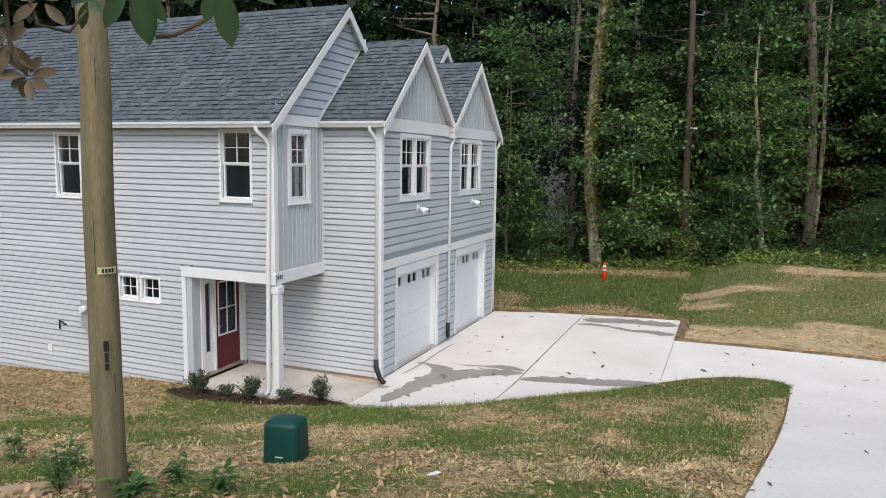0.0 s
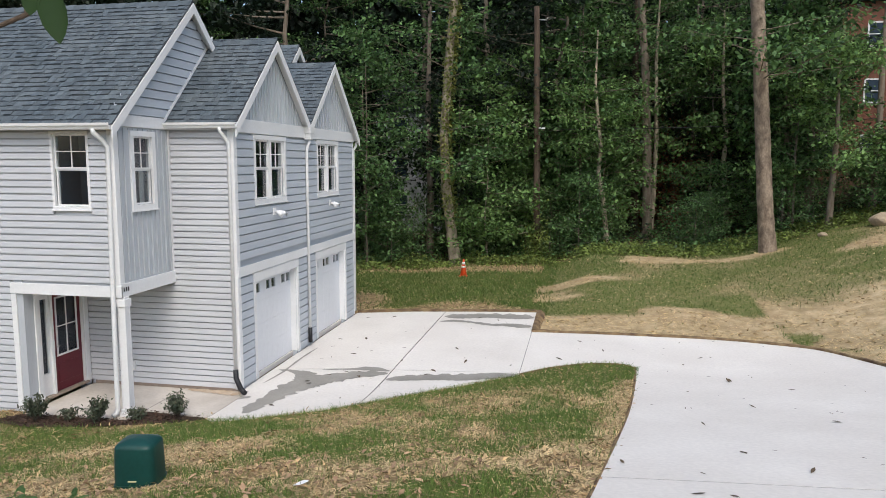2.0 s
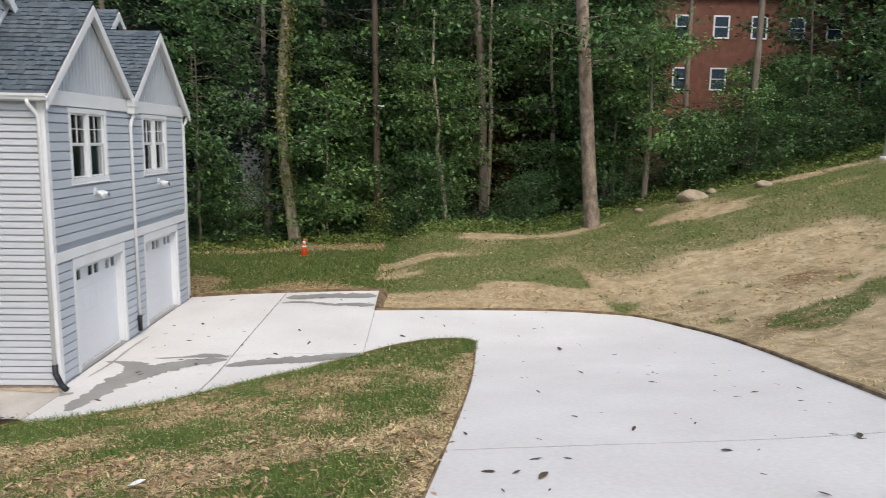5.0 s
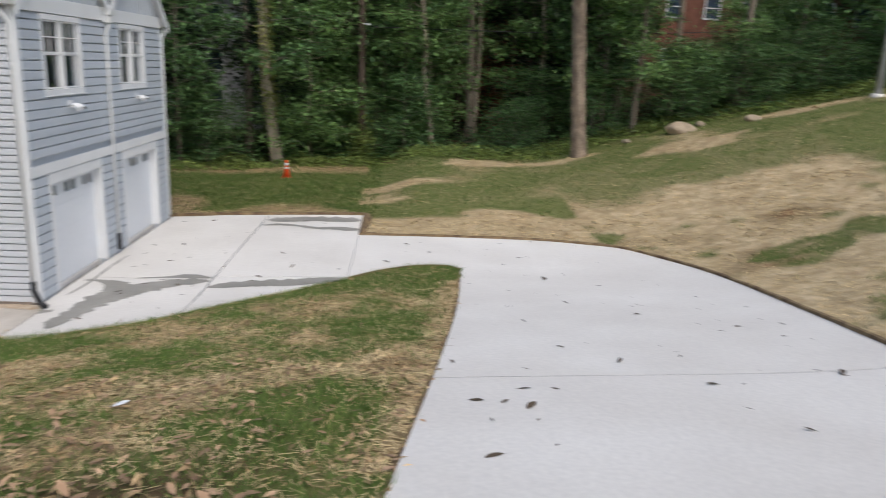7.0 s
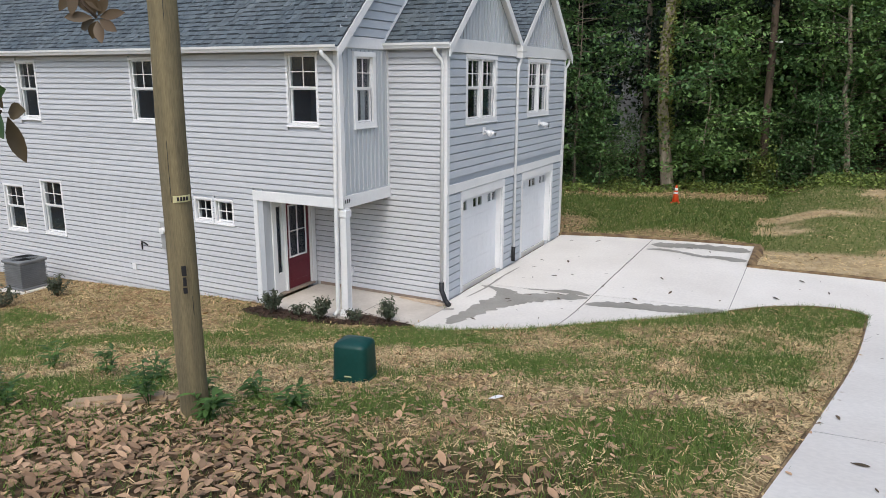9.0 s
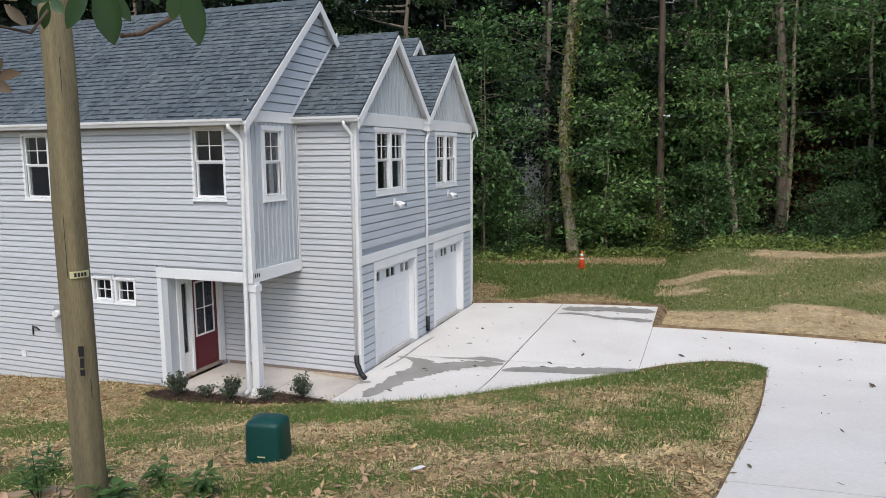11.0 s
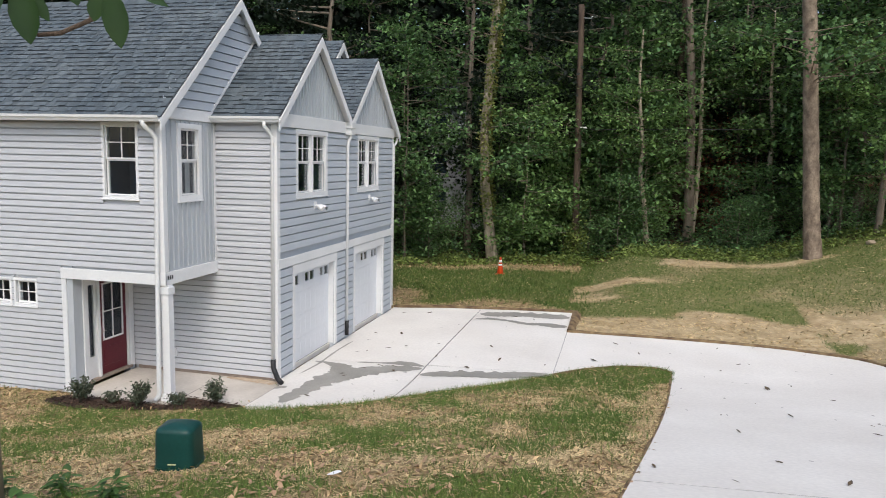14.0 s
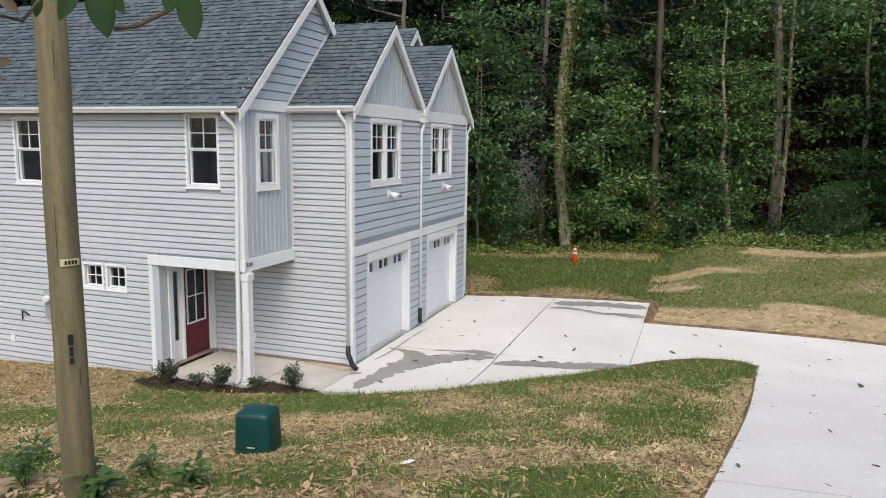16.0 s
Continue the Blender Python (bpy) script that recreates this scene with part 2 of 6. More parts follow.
def edge_distance(poly, x, y):
    best = 9e9
    for (x0, y0), (x1, y1) in zip(poly, poly[1:] + poly[:1]):
        dx, dy = x1 - x0, y1 - y0
        t = max(0, min(1, ((x - x0) * dx + (y - y0) * dy) / (dx * dx + dy * dy + 1e-9)))
        best = min(best, math.hypot(x - x0 - t * dx, y - y0 - t * dy))
    return best


def paved_map():
    gx, gy = np.meshgrid(np.arange(-1, 15, 0.05), np.arange(-21, 9, 0.05))
    out = np.zeros(gx.shape, bool)
    for poly in (DRIVE, PAD):
        c = np.zeros(gx.shape, bool)
        for (x0, y0), (x1, y1) in zip(poly, poly[1:] + poly[:1]):
            if y0 != y1:
                c ^= ((y0 > gy) != (y1 > gy)) & (gx < (x1 - x0) * (gy - y0) / (y1 - y0) + x0)
        out |= c
    return out


PAVED = paved_map()


def paved(x, y, margin=0.0):
    if not (-0.2 < x < 14 and -20 < y < 8.4):
        return False
    if not margin:
        return bool(PAVED[int((y + 21) / 0.05), int((x + 1) / 0.05)])
    for poly in (DRIVE, PAD):
        if inside(poly, x, y) and (not margin or edge_distance(poly, x, y) > margin):
            return True
    return False


def in_house(x, y):
    return (-17 < x < 0.0 and 0 < y < 7.7) or (-17 < x < -3.6 and -1.8 < y < 9.5) or (-3.6 < x < -1.2 and -1.98 < y < 0) or (-1.3 < x < 0.19 and -1.5 < y < 0)


# ---- ground ----
EDGE_X, EDGE_Y = zip(*[(x, -y) for x, y in DRIVE_LEFT if y < 2.3 and x < 8.25])


def grass_cover(x, y):
    """0 bare or straw, 1 thick green."""
    n = noise.noise((x * 0.55, y * 0.55, 3.1)) + 0.55 * noise.noise((x * 1.7, y * 1.7, 8.2))
    g = smooth(-0.25, 0.55, n + 0.05)
    edge = 1.5 + 0.6 * (x - 5.65) - 0.42 * softplus(x - 5.65, 1.0)
    if y < edge and x < 8.5:
        g = max(g, 0.9 * (1 - smooth(0.5, 1.6, edge - y)))
    if y < -6.5 and 2.0 < x < 7.5:
        g = max(g, 0.95 * smooth(0.0, 0.35, noise.noise((x * 0.6, y * 0.6, 63.0))))
    if y > 5.6 and x > 5.4:
        n2 = noise.noise((x * 0.35, y * 0.5, 21.0))
        g = smooth(1.2, 3.0, y - 5.8 + 1.2 * n2) * (0.72 + 0.5 * n2)
        g *= 1 - 0.8 * smooth(0.15, 0.45, noise.noise((x * 0.25, y * 0.6, 33.0)))
    if x > 12.2 and y < 13:
        n3 = noise.noise((x * 0.3, y * 0.3, 17.0)) + 0.5 * noise.noise((x * 1.1, y * 1.1, 9.0))
        g = max(smooth(0.0, 0.5, n3 - 0.02), smooth(19, 23, x + 2 * n3), 0.7 * smooth(7, 10, y + 2 * n3)) * 0.9
    if y > 8 and x < 5.4:
        n4 = noise.noise((x * 0.4, y * 0.4, 41.0))
        g = smooth(1.0, 3.0, y - 8.4 + x * 0.25 + n4 * 2) * (0.8 + 0.4 * n4) * (1 - 0.7 * smooth(15.5, 17.5, y))
    if x < -3.4 and y > -4.2:
        g *= 0.12
    if 4.0 < x < 8.0 and y > 0.2 and y < 3:
        g = max(g, 0.85 * smooth(0.2, 1.0, y))
    if y > 5.6 and x > 5.4 or x > 12.2 or y > 8:
        g = 0.9 * smooth(0.22, 0.75, g)
    if -9 < y < 1.6 and x < 8.3:
        # the strip beside the drive is bare
        off = float(np.interp(-y, EDGE_Y, EDGE_X)) - x
        g *= smooth(0.10, 0.55, off + 0.12 * noise.noise((y * 1.3, x, 5.0)))
    return g


def ground_material():
    m = bpy.data.materials.new("lawn_soil_and_straw")
    m.use_nodes = True
    N, L = m.node_tree.nodes, m.node_tree.links
    b = N["Principled BSDF"]
    b.inputs["Roughness"].default_value = 0.95
    b.inputs["Specular IOR Level"].default_value = 0.1
    geo = N.new("ShaderNodeNewGeometry")
    att = N.new("ShaderNodeAttribute")
    att.attribute_name = "cover"

    def nz(scale, detail=4, stretch=None):
        n = N.new("ShaderNodeTexNoise")
        n.inputs["Scale"].default_value = scale
        n.inputs["Detail"].default_value = detail
        L.new(geo.outputs["Position"], n.inputs["Vector"])
        return n

    def mix(a, c, f):
        x = N.new("ShaderNodeMix")
        x.data_type = "RGBA"
        for s, v in (("A", a), ("B", c)):
            if isinstance(v, tuple):
                x.inputs[s].default_value = (*v, 1)
            else:
                L.new(v, x.inputs[s])
        L.new(f, x.inputs["Factor"])
        return x.outputs["Result"]

    def ramp(src, lo, hi):
        r = N.new("ShaderNodeMapRange")
        r.inputs["From Min"].default_value, r.inputs["From Max"].default_value = lo, hi
        L.new(src, r.inputs["Value"])
        return r.outputs["Result"]

    straw = mix((0.36, 0.265, 0.14), (0.15, 0.10, 0.052), ramp(nz(7, 6).outputs["Fac"], 0.35, 0.65))
    soil = mix(straw, (0.26, 0.135, 0.07), ramp(nz(1.3, 5).outputs["Fac"], 0.55, 0.72))
    green = mix((0.085, 0.125, 0.03), (0.145, 0.165, 0.05), ramp(nz(9, 5).outputs["Fac"], 0.3, 0.7))
    sep = N.new("ShaderNodeSeparateColor")
    L.new(att.outputs["Color"], sep.inputs["Color"])
    lawn = mix(soil, green, sep.outputs["Red"])
    litter = mix((0.11, 0.065, 0.038), (0.05, 0.035, 0.02), ramp(nz(6, 6).outputs["Fac"], 0.35, 0.65))
    pale = mix(lawn, mix((0.68, 0.55, 0.35), (0.50, 0.385, 0.225), ramp(nz(5, 6).outputs["Fac"], 0.35, 0.65)), sep.outputs["Blue"])
    sparse = mix(pale, lawn, sep.outputs["Red"])
    full = mix(sparse, litter, sep.outputs["Green"])
    L.new(full, b.inputs["Base Color"])
    bp = N.new("ShaderNodeBump")
    bp.inputs["Strength"].default_value = 0.8
    bp.inputs["Distance"].default_value = 0.03
    L.new(nz(24, 6).outputs["Fac"], bp.inputs["Height"])
    L.new(bp.outputs["Normal"], b.inputs["Normal"])
    return m


def wood_edge(x):
    """Where the mown ground ends and the woods begin."""
    return 18.6 + 0.9 * math.sin(x * 0.45) - 0.05 * max(0, x - 8)


def leafy(x, y):
    """How thick the fallen leaves lie near the pole."""
    n = noise.noise((x * 0.8, y * 0.8, 51.0))
    return 0.85 * smooth(-7.6, -9.2, y + 0.9 * n) * (1 - smooth(5.2, 6.6, x)) if y < -6 else 0.0


def axis_steps(lo, hi, fine_lo, fine_hi, step):
    vals = list(np.arange(fine_lo, fine_hi + 1e-6, step))
    v, s = fine_lo, step
    while v > lo:
        s *= 1.35
        v -= s
        vals.insert(0, v)
    v, s = fine_hi, step
    while v < hi:
        s *= 1.35
        v += s
        vals.append(v)
    return vals


GX, GY = axis_steps(-600, 600, -17, 26, 0.2), axis_steps(-600, 600, -16, 24, 0.2)
gv, gf, gc = [], [], []
for y in GY:
    for x in GX:
        xx, yy = max(-60, min(60, x)), max(-40, min(80, y))
        z = height(xx, yy)
        z += 0.03 * noise.noise((x * 0.9, y * 0.9, 0)) + 0.015 * noise.noise((x * 3, y * 3, 5))
        if paved(x, y, 0.12):
            z -= 0.14
        if in_house(x, y):
            z = min(z, -0.1) - 0.15
        gv.append((x, y, z))
        wood = max(smooth(-0.8, 1.2, yy - wood_edge(xx)), smooth(8, 16, -xx - 4 + 0 * yy) if yy > 10 else 0)
        wood = max(wood, leafy(xx, yy))
        pale = smooth(12.0, 13.5, xx) * (1 - smooth(10, 15, yy)) * smooth(-0.45, 0.2, noise.noise((xx * 0.5, yy * 0.5, 2.0)) + 0.2)
        if yy > 5.5 and xx > 6.5:
            pale = max(pale, 0.85 * (1 - smooth(6.6, 8.6, yy + 0.9 * noise.noise((xx * 0.6, yy * 0.6, 7.0)))))
        if yy > 5.4 and xx > 5.4 and yy < 17.5:
            pale = max(pale, 0.8)
        pale *= 0.6 + 0.4 * smooth(-0.3, 0.25, noise.noise((xx * 2.3, yy * 2.3, 12.0)))
        gc.append((grass_cover(xx, yy), wood, pale, 1))
nx = len(GX)
for j in range(len(GY) - 1):
    for i in range(nx - 1):
        a = j * nx + i
        gf.append((a, a + 1, a + nx + 1, a + nx))
ground = raw_mesh("ground", gv, gf, ground_material(), smooth_faces=True)
attr = ground.data.color_attributes.new("cover", "FLOAT_COLOR", "POINT")
attr.data.foreach_set("color", [c for q in gc for c in q])
tagged(ground, "patchy sloping lawn of straw, soil and young grass", "ground", kind="structure")


# ---- concrete ----
def slab(name, poly, material, parent=None, up=0.035, deep=0.16, cell=0.35, label=""):
    """A slab over the land with real edges: an outline filled by a fine grid."""
    bm = bmesh.new()
    vs = [bm.verts.new((x, y, 0)) for x, y in poly]
    bmesh.ops.triangle_fill(bm, use_beauty=True, edges=[bm.edges.new((a, b)) for a, b in zip(vs, vs[1:] + vs[:1])])
    x0, x1 = min(p[0] for p in poly), max(p[0] for p in poly)
    y0, y1 = min(p[1] for p in poly), max(p[1] for p in poly)
    for k in range(1, int((x1 - x0) / cell) + 1):
        g = list(bm.verts) + list(bm.edges) + list(bm.faces)
        bmesh.ops.bisect_plane(bm, geom=g, plane_co=(x0 + k * cell, 0, 0), plane_no=(1, 0, 0))
    for k in range(1, int((y1 - y0) / cell) + 1):
        g = list(bm.verts) + list(bm.edges) + list(bm.faces)
        bmesh.ops.bisect_plane(bm, geom=g, plane_co=(0, y0 + k * cell, 0), plane_no=(0, 1, 0))
    for v in bm.verts:
        v.co.z = height(v.co.x, v.co.y) + up
    top = list(bm.faces)
    r = bmesh.ops.extrude_face_region(bm, geom=top)
    for v in [e for e in r["geom"] if isinstance(e, bmesh.types.BMVert)]:
        v.co.z -= deep
    ob = part(name, bm, material, parent, label)
    return ob


def clip(poly, a, b, c):
    """The part of poly where a*x + b*y <= c."""
    out = []
    for (x0, y0), (x1, y1) in zip(poly, poly[1:] + poly[:1]):
        d0, d1 = a * x0 + b * y0 - c, a * x1 + b * y1 - c
        if d0 <= 0:
            out.append((x0, y0))
        if d0 * d1 < 0:
            t = d0 / (d0 - d1)
            out.append((x0 + t * (x1 - x0), y0 + t * (y1 - y0)))
    return out


GAP = 0.012
pavement = thing("pavement", "pale new concrete parking pad and drive with saw-cut joints", "driveway", kind="structure")
pad_l, pad_r = clip(PAD, 1, 0, 2.84 - GAP), clip(PAD, -1, 0, -2.84 - GAP)
slab("concrete_slab", clip(pad_l, 0, 1, 1.72 - GAP), M_CONC, pavement)
slab("concrete_slab", clip(pad_l, 0, -1, -1.72 - GAP), M_CONC, pavement)
slab("concrete_slab", clip(pad_r, 0, 1, 1.72 - GAP), M_CONC, pavement)
slab("concrete_slab", clip(pad_r, 0, -1, -1.72 - GAP), M_CONC, pavement)
d0 = clip([(x + (GAP if x < 5.7 else 0), y) for x, y in DRIVE], -0.02, -1, 6.26 - GAP)
d1 = clip(DRIVE, 0.02, 1, -6.26 - GAP)
slab("concrete_slab", d0, M_CONC, pavement)
slab("concrete_slab", d1, M_CONC, pavement)
walkway = thing("porch_floor", "pale concrete porch floor and path beside the house", "porch floor", kind="structure")
slab("concrete_slab", [(-3.45, -2.0), (-1.29, -1.96), (-1.29, -0.02), (-3.45, -0.02)], M_PORCH, walkway, up=0.03)
slab("concrete_slab", [(-1.275, -1.47), (0.17, -1.66), (0.17, -0.03), (-1.275, -0.02)], M_PORCH, walkway, up=0.03)


def stain(spine, widths, seed, material=None):
    """A damp patch with a ragged outline, as a skin on the slab."""
    pts = catmull(spine, 14)
    left, right = [], []
    for i, (x, y) in enumerate(pts):
        a, b = pts[max(0, i - 1)], pts[min(len(pts) - 1, i + 1)]
        dx, dy = b[0] - a[0], b[1] - a[1]
        n = math.hypot(dx, dy) + 1e-6
        taper = min(1, 7 * i / len(pts) + 0.3, 7 * (len(pts) - 1 - i) / len(pts) + 0.3)
        width = float(np.interp(i / (len(pts) - 1) * (len(widths) - 1), range(len(widths)), widths))
        for side, sgn in ((left, 1), (right, -1)):
            w = width * taper * (0.95 + 0.45 * noise.noise((i * 0.23, sgn * 3, seed)) + 0.18 * noise.noise((i * 0.6, sgn * 5, seed)))
            side.append((x - sgn * dy / n * w, y + sgn * dx / n * w))
    v, f = [], []
    for k, (l, r) in enumerate(zip(left, right)):
        for s in range(5):
            x, y = l[0] + (r[0] - l[0]) * s / 4, l[1] + (r[1] - l[1]) * s / 4
            v.append((x, y, height(x, y) + 0.041))
    for k in range(len(left) - 1):
        for s in range(4):
            a = k * 5 + s
            f.append((a, a + 5, a + 6, a + 1))
    ob = raw_mesh("damp_patch", v, f, material or M_WET)
    if material:
        ob.name = "dirt_smear"
        return tagged(ob, "brown dirt washed against the foot of the wall", "stain", kind="stuff")
    return tagged(ob, "dark damp patch drying on the pale concrete pad", "stain", group="damp patches", kind="stuff")


stain([(0.80, -1.45), (0.80, -0.95), (0.90, -0.45), (1.0, 0.1), (1.25, 0.62), (1.7, 1.02), (2.25, 1.3), (2.8, 1.42)], (0.17, 0.22, 0.24, 0.34, 0.46, 0.34, 0.24, 0.2), 1.0)
stain([(0.16, 1.58), (0.5, 1.5), (0.85, 1.3), (1.1, 0.9), (1.2, 0.5)], (0.05, 0.07, 0.2, 0.3, 0.3), 6.0)
stain([(1.2, 1.62), (1.8, 1.66), (2.3, 1.74), (2.8, 1.6)], (0.03, 0.05, 0.17, 0.05), 8.0)
stain([(2.88, 0.97), (3.3, 1.12), (3.9, 1.22), (4.5, 1.25), (5.0, 1.38), (5.6, 1.6)], (0.14, 0.2, 0.24, 0.28, 0.25, 0.12), 2.0)
stain([(2.95, 7.45), (3.5, 7.5), (4.2, 7.62), (4.9, 7.6), (5.62, 7.55)], (0.2, 0.36, 0.3, 0.34, 0.34), 3.0)
stain([(2.95, 6.75), (3.4, 6.85), (3.9, 6.7), (4.5, 6.42), (5.0, 6.45), (5.62, 6.3)], (0.12, 0.13, 0.10, 0.13, 0.2, 0.3), 4.0)
stain([(0.25, 0.55), (0.33, 1.4), (0.30, 2.6), (0.34, 3.6)], (0.02, 0.035, 0.03, 0.02), 7.0)
stain([(-1.15, -0.10), (-0.7, -0.12), (-0.25, -0.16), (0.1, -0.22)], (0.05, 0.10, 0.13, 0.14), 9.0, M_SMEAR)
stain([(0.2, -0.55), (0.3, -0.42), (0.42, -0.45)], (0.05, 0.09, 0.05), 10.0)


def joint(a, b, w=0.009):
    """Dark filler down in a joint between slabs."""
    v, f = [], []
    n = max(2, int(math.hypot(b[0] - a[0], b[1] - a[1]) / 0.3))
    dx, dy = b[0] - a[0], b[1] - a[1]
    L = math.hypot(dx, dy)
    for k in range(n + 1):
        x, y = a[0] + dx * k / n, a[1] + dy * k / n
        for s in (-1, 1):
            v.append((x - s * dy / L * w, y + s * dx / L * w, height(x, y) + 0.029))
    for k in range(n):
        f.append((2 * k, 2 * k + 1, 2 * k + 3, 2 * k + 2))
    ob = raw_mesh("joint_filler", v, f, M_BLACK, pavement)
    return ob


joint((2.84, -0.85), (2.84, 8.15))
joint((0.02, 1.72), (5.66, 1.72))
joint((5.682, 1.8), (5.682, 5.7))
joint((7.17, -6.403), (12.58, -6.512))
joint((-1.282, -1.9), (-1.282, -0.05), 0.012)
joint((0.18, -1.66), (0.18, -0.05), 0.012)


# bare earth along the cut edges of the lawn
def soil_edge(line, w, h, seed):
    v, f = [], []
    for i, (x, y) in enumerate(line):
        a, b = line[max(0, i - 1)], line[min(len(line) - 1, i + 1)]
        dx, dy = b[0] - a[0], b[1] - a[1]
        n = math.hypot(dx, dy) + 1e-6
        nx_, ny_ = -dy / n, dx / n
        ww = w * (1 + 0.7 * noise.noise((i * 0.6, seed, 0)))
        hh = h * (1 + 0.5 * noise.noise((i * 0.5, seed, 4)))
        z = height(x, y)
        for s, zz in ((-0.015, 0.0), (-0.015, 0.035 + hh), (0.45, 0.045 + hh), (1.0, 0.0)):
            v.append((x + nx_ * ww * s, y + ny_ * ww * s, z + zz))
    for i in range(len(line) - 1):
        for s in range(3):
            f.append((i * 4 + s, i * 4 + s + 1, i * 4 + s + 5, i * 4 + s + 4))
    ob = raw_mesh("soil_edge", v, f, M_SOIL)
    return tagged(ob, "dark reddish soil along the cut edge of the lawn", "soil", kind="stuff")


soil_edge(DRIVE_RIGHT, 0.12, 0.05, 1)
soil_edge(DRIVE_LEFT[::-1], 0.05, -0.01, 2)
soil_edge([(0.0, 8.06), (1.4, 8.12), (2.8, 8.18), (4.2, 8.24), (5.68, 8.3)][::1], 0.25, 0.06, 3)
soil_edge([(5.69, 8.3), (5.69, 7.4), (5.69, 6.6), (5.69, 5.74)], 0.25, 0.08, 4)


# ---- the house ----
house = thing("house", "grey and white two-storey duplex house with vinyl siding and shingled gables", "house")


def sub(name):
    ob = new(name)
    ob.parent = house
    return ob


class Face:
    """A wall's frame: u runs along it, z up, d out of it."""

    def __init__(self, origin, u, n):
        self.o, self.u, self.n = Vector(origin), Vector(u), Vector(n)

    def at(self, u, z, d):
        return self.o + self.u * u + Vector((0, 0, z)) + self.n * d

    def box(self, bm, u0, u1, z0, z1, d0, d1):
        vs = [bm.verts.new(self.at(u, z, d)) for u in (u0, u1) for z in (z0, z1) for d in (d0, d1)]
        for f in ((0, 1, 3, 2), (4, 6, 7, 5), (0, 4, 5, 1), (2, 3, 7, 6), (0, 2, 6, 4), (1, 5, 7, 3)):
            bm.faces.new([vs[i] for i in f])

    def prism(self, bm, pts, d0, d1):
        a = [bm.verts.new(self.at(u, z, d0)) for u, z in pts]
        b = [bm.verts.new(self.at(u, z, d1)) for u, z in pts]
        bm.faces.new(a)
        bm.faces.new(b[::-1])
        for i in range(len(pts)):
            j = (i + 1) % len(pts)
            bm.faces.new((a[i], b[i], b[j], a[j]))


SIDE = Face((0, -1.8, 0), (1, 0, 0), (0, -1, 0))
GSIDE = Face((0, 0, 0), (1, 0, 0), (0, -1, 0))
FRONT = Face((0, 0, 0), (0, 1, 0), (1, 0, 0))
BAY = Face((-1.42, 0, 0), (0, 1, 0), (1, 0, 0))
PORCH = Face((-3.5, 0, 0), (0, 1, 0), (1, 0, 0))


def wall(name, face, u0, u1, z0, z1, holes, material, thick=0.16):
    """A wall with thickness, pierced by its openings."""
    us = sorted({u0, u1, *(h[0] for h in holes), *(h[1] for h in holes)})
    zs = sorted({z0, z1, *(h[2] for h in holes), *(h[3] for h in holes)})
    bm = bmesh.new()
    for ua, ub in zip(us, us[1:]):
        for za, zb in zip(zs, zs[1:]):
            um, zm = (ua + ub) / 2, (za + zb) / 2
            if not any(h[0] < um < h[1] and h[2] < zm < h[3] for h in holes):
                face.box(bm, ua, ub, za, zb, -thick, 0 if material is M_BATTEN else -0.02)
    bmesh.ops.remove_doubles(bm, verts=bm.verts, dist=1e-4)
    return part(name, bm, material, house)


def boards(parent, face, u0, u1, z0, z1, step, holes, material, limit=None, name="siding_board", thick=0.034, groove=0.024):
    """Lap siding, course by course, cut round the openings."""
    z = z0
    while z < z1 - 0.02:
        zt = min(z + step * 1.04, z1)
        a, b = u0, u1
        if limit:
            a, b = max(a, limit(z)[0]), min(b, limit(z)[1])
        spans = [(a, b)] if b - a > 0.03 else []
        for h in holes:
            if h[2] < zt - 0.01 and h[3] > z + 0.01:
                nxt = []
                for s in spans:
                    if h[0] > s[0]:
                        nxt.append((s[0], min(s[1], h[0])))
                    if h[1] < s[1]:
                        nxt.append((max(s[0], h[1]), s[1]))
                spans = [s for s in nxt if s[1] - s[0] > 0.02]
        for a, b in spans:
            bm = bmesh.new()
            zn = max(z + 0.02, zt - step * 0.04 - groove)
            prof = ((z, -0.019), (z, thick), (z + 0.006, thick + 0.002), (zn, thick - 0.005), (zn + 0.003, -0.016), (zt, -0.016), (zt, -0.019))
            lo = [bm.verts.new(face.at(a, zz, d)) for zz, d in prof]
            hi = [bm.verts.new(face.at(b, zz, d)) for zz, d in prof]
            bm.faces.new(lo)
            bm.faces.new(hi[::-1])
            for i in range(7):
                j = (i + 1) % 7
                bm.faces.new((lo[i], hi[i], hi[j], lo[j]))
            part(name, bm, material, parent)
        z += step


def trim(face, u0, u1, z0, z1, d0=0.0, d1=0.035, material=None, name="trim_board", parent=None):
    bm = bmesh.new()
    face.box(bm, u0, u1, z0, z1, d0, d1)
    return part(name, bevelled(bm, 0.004), material or M_TRIM, parent or house)


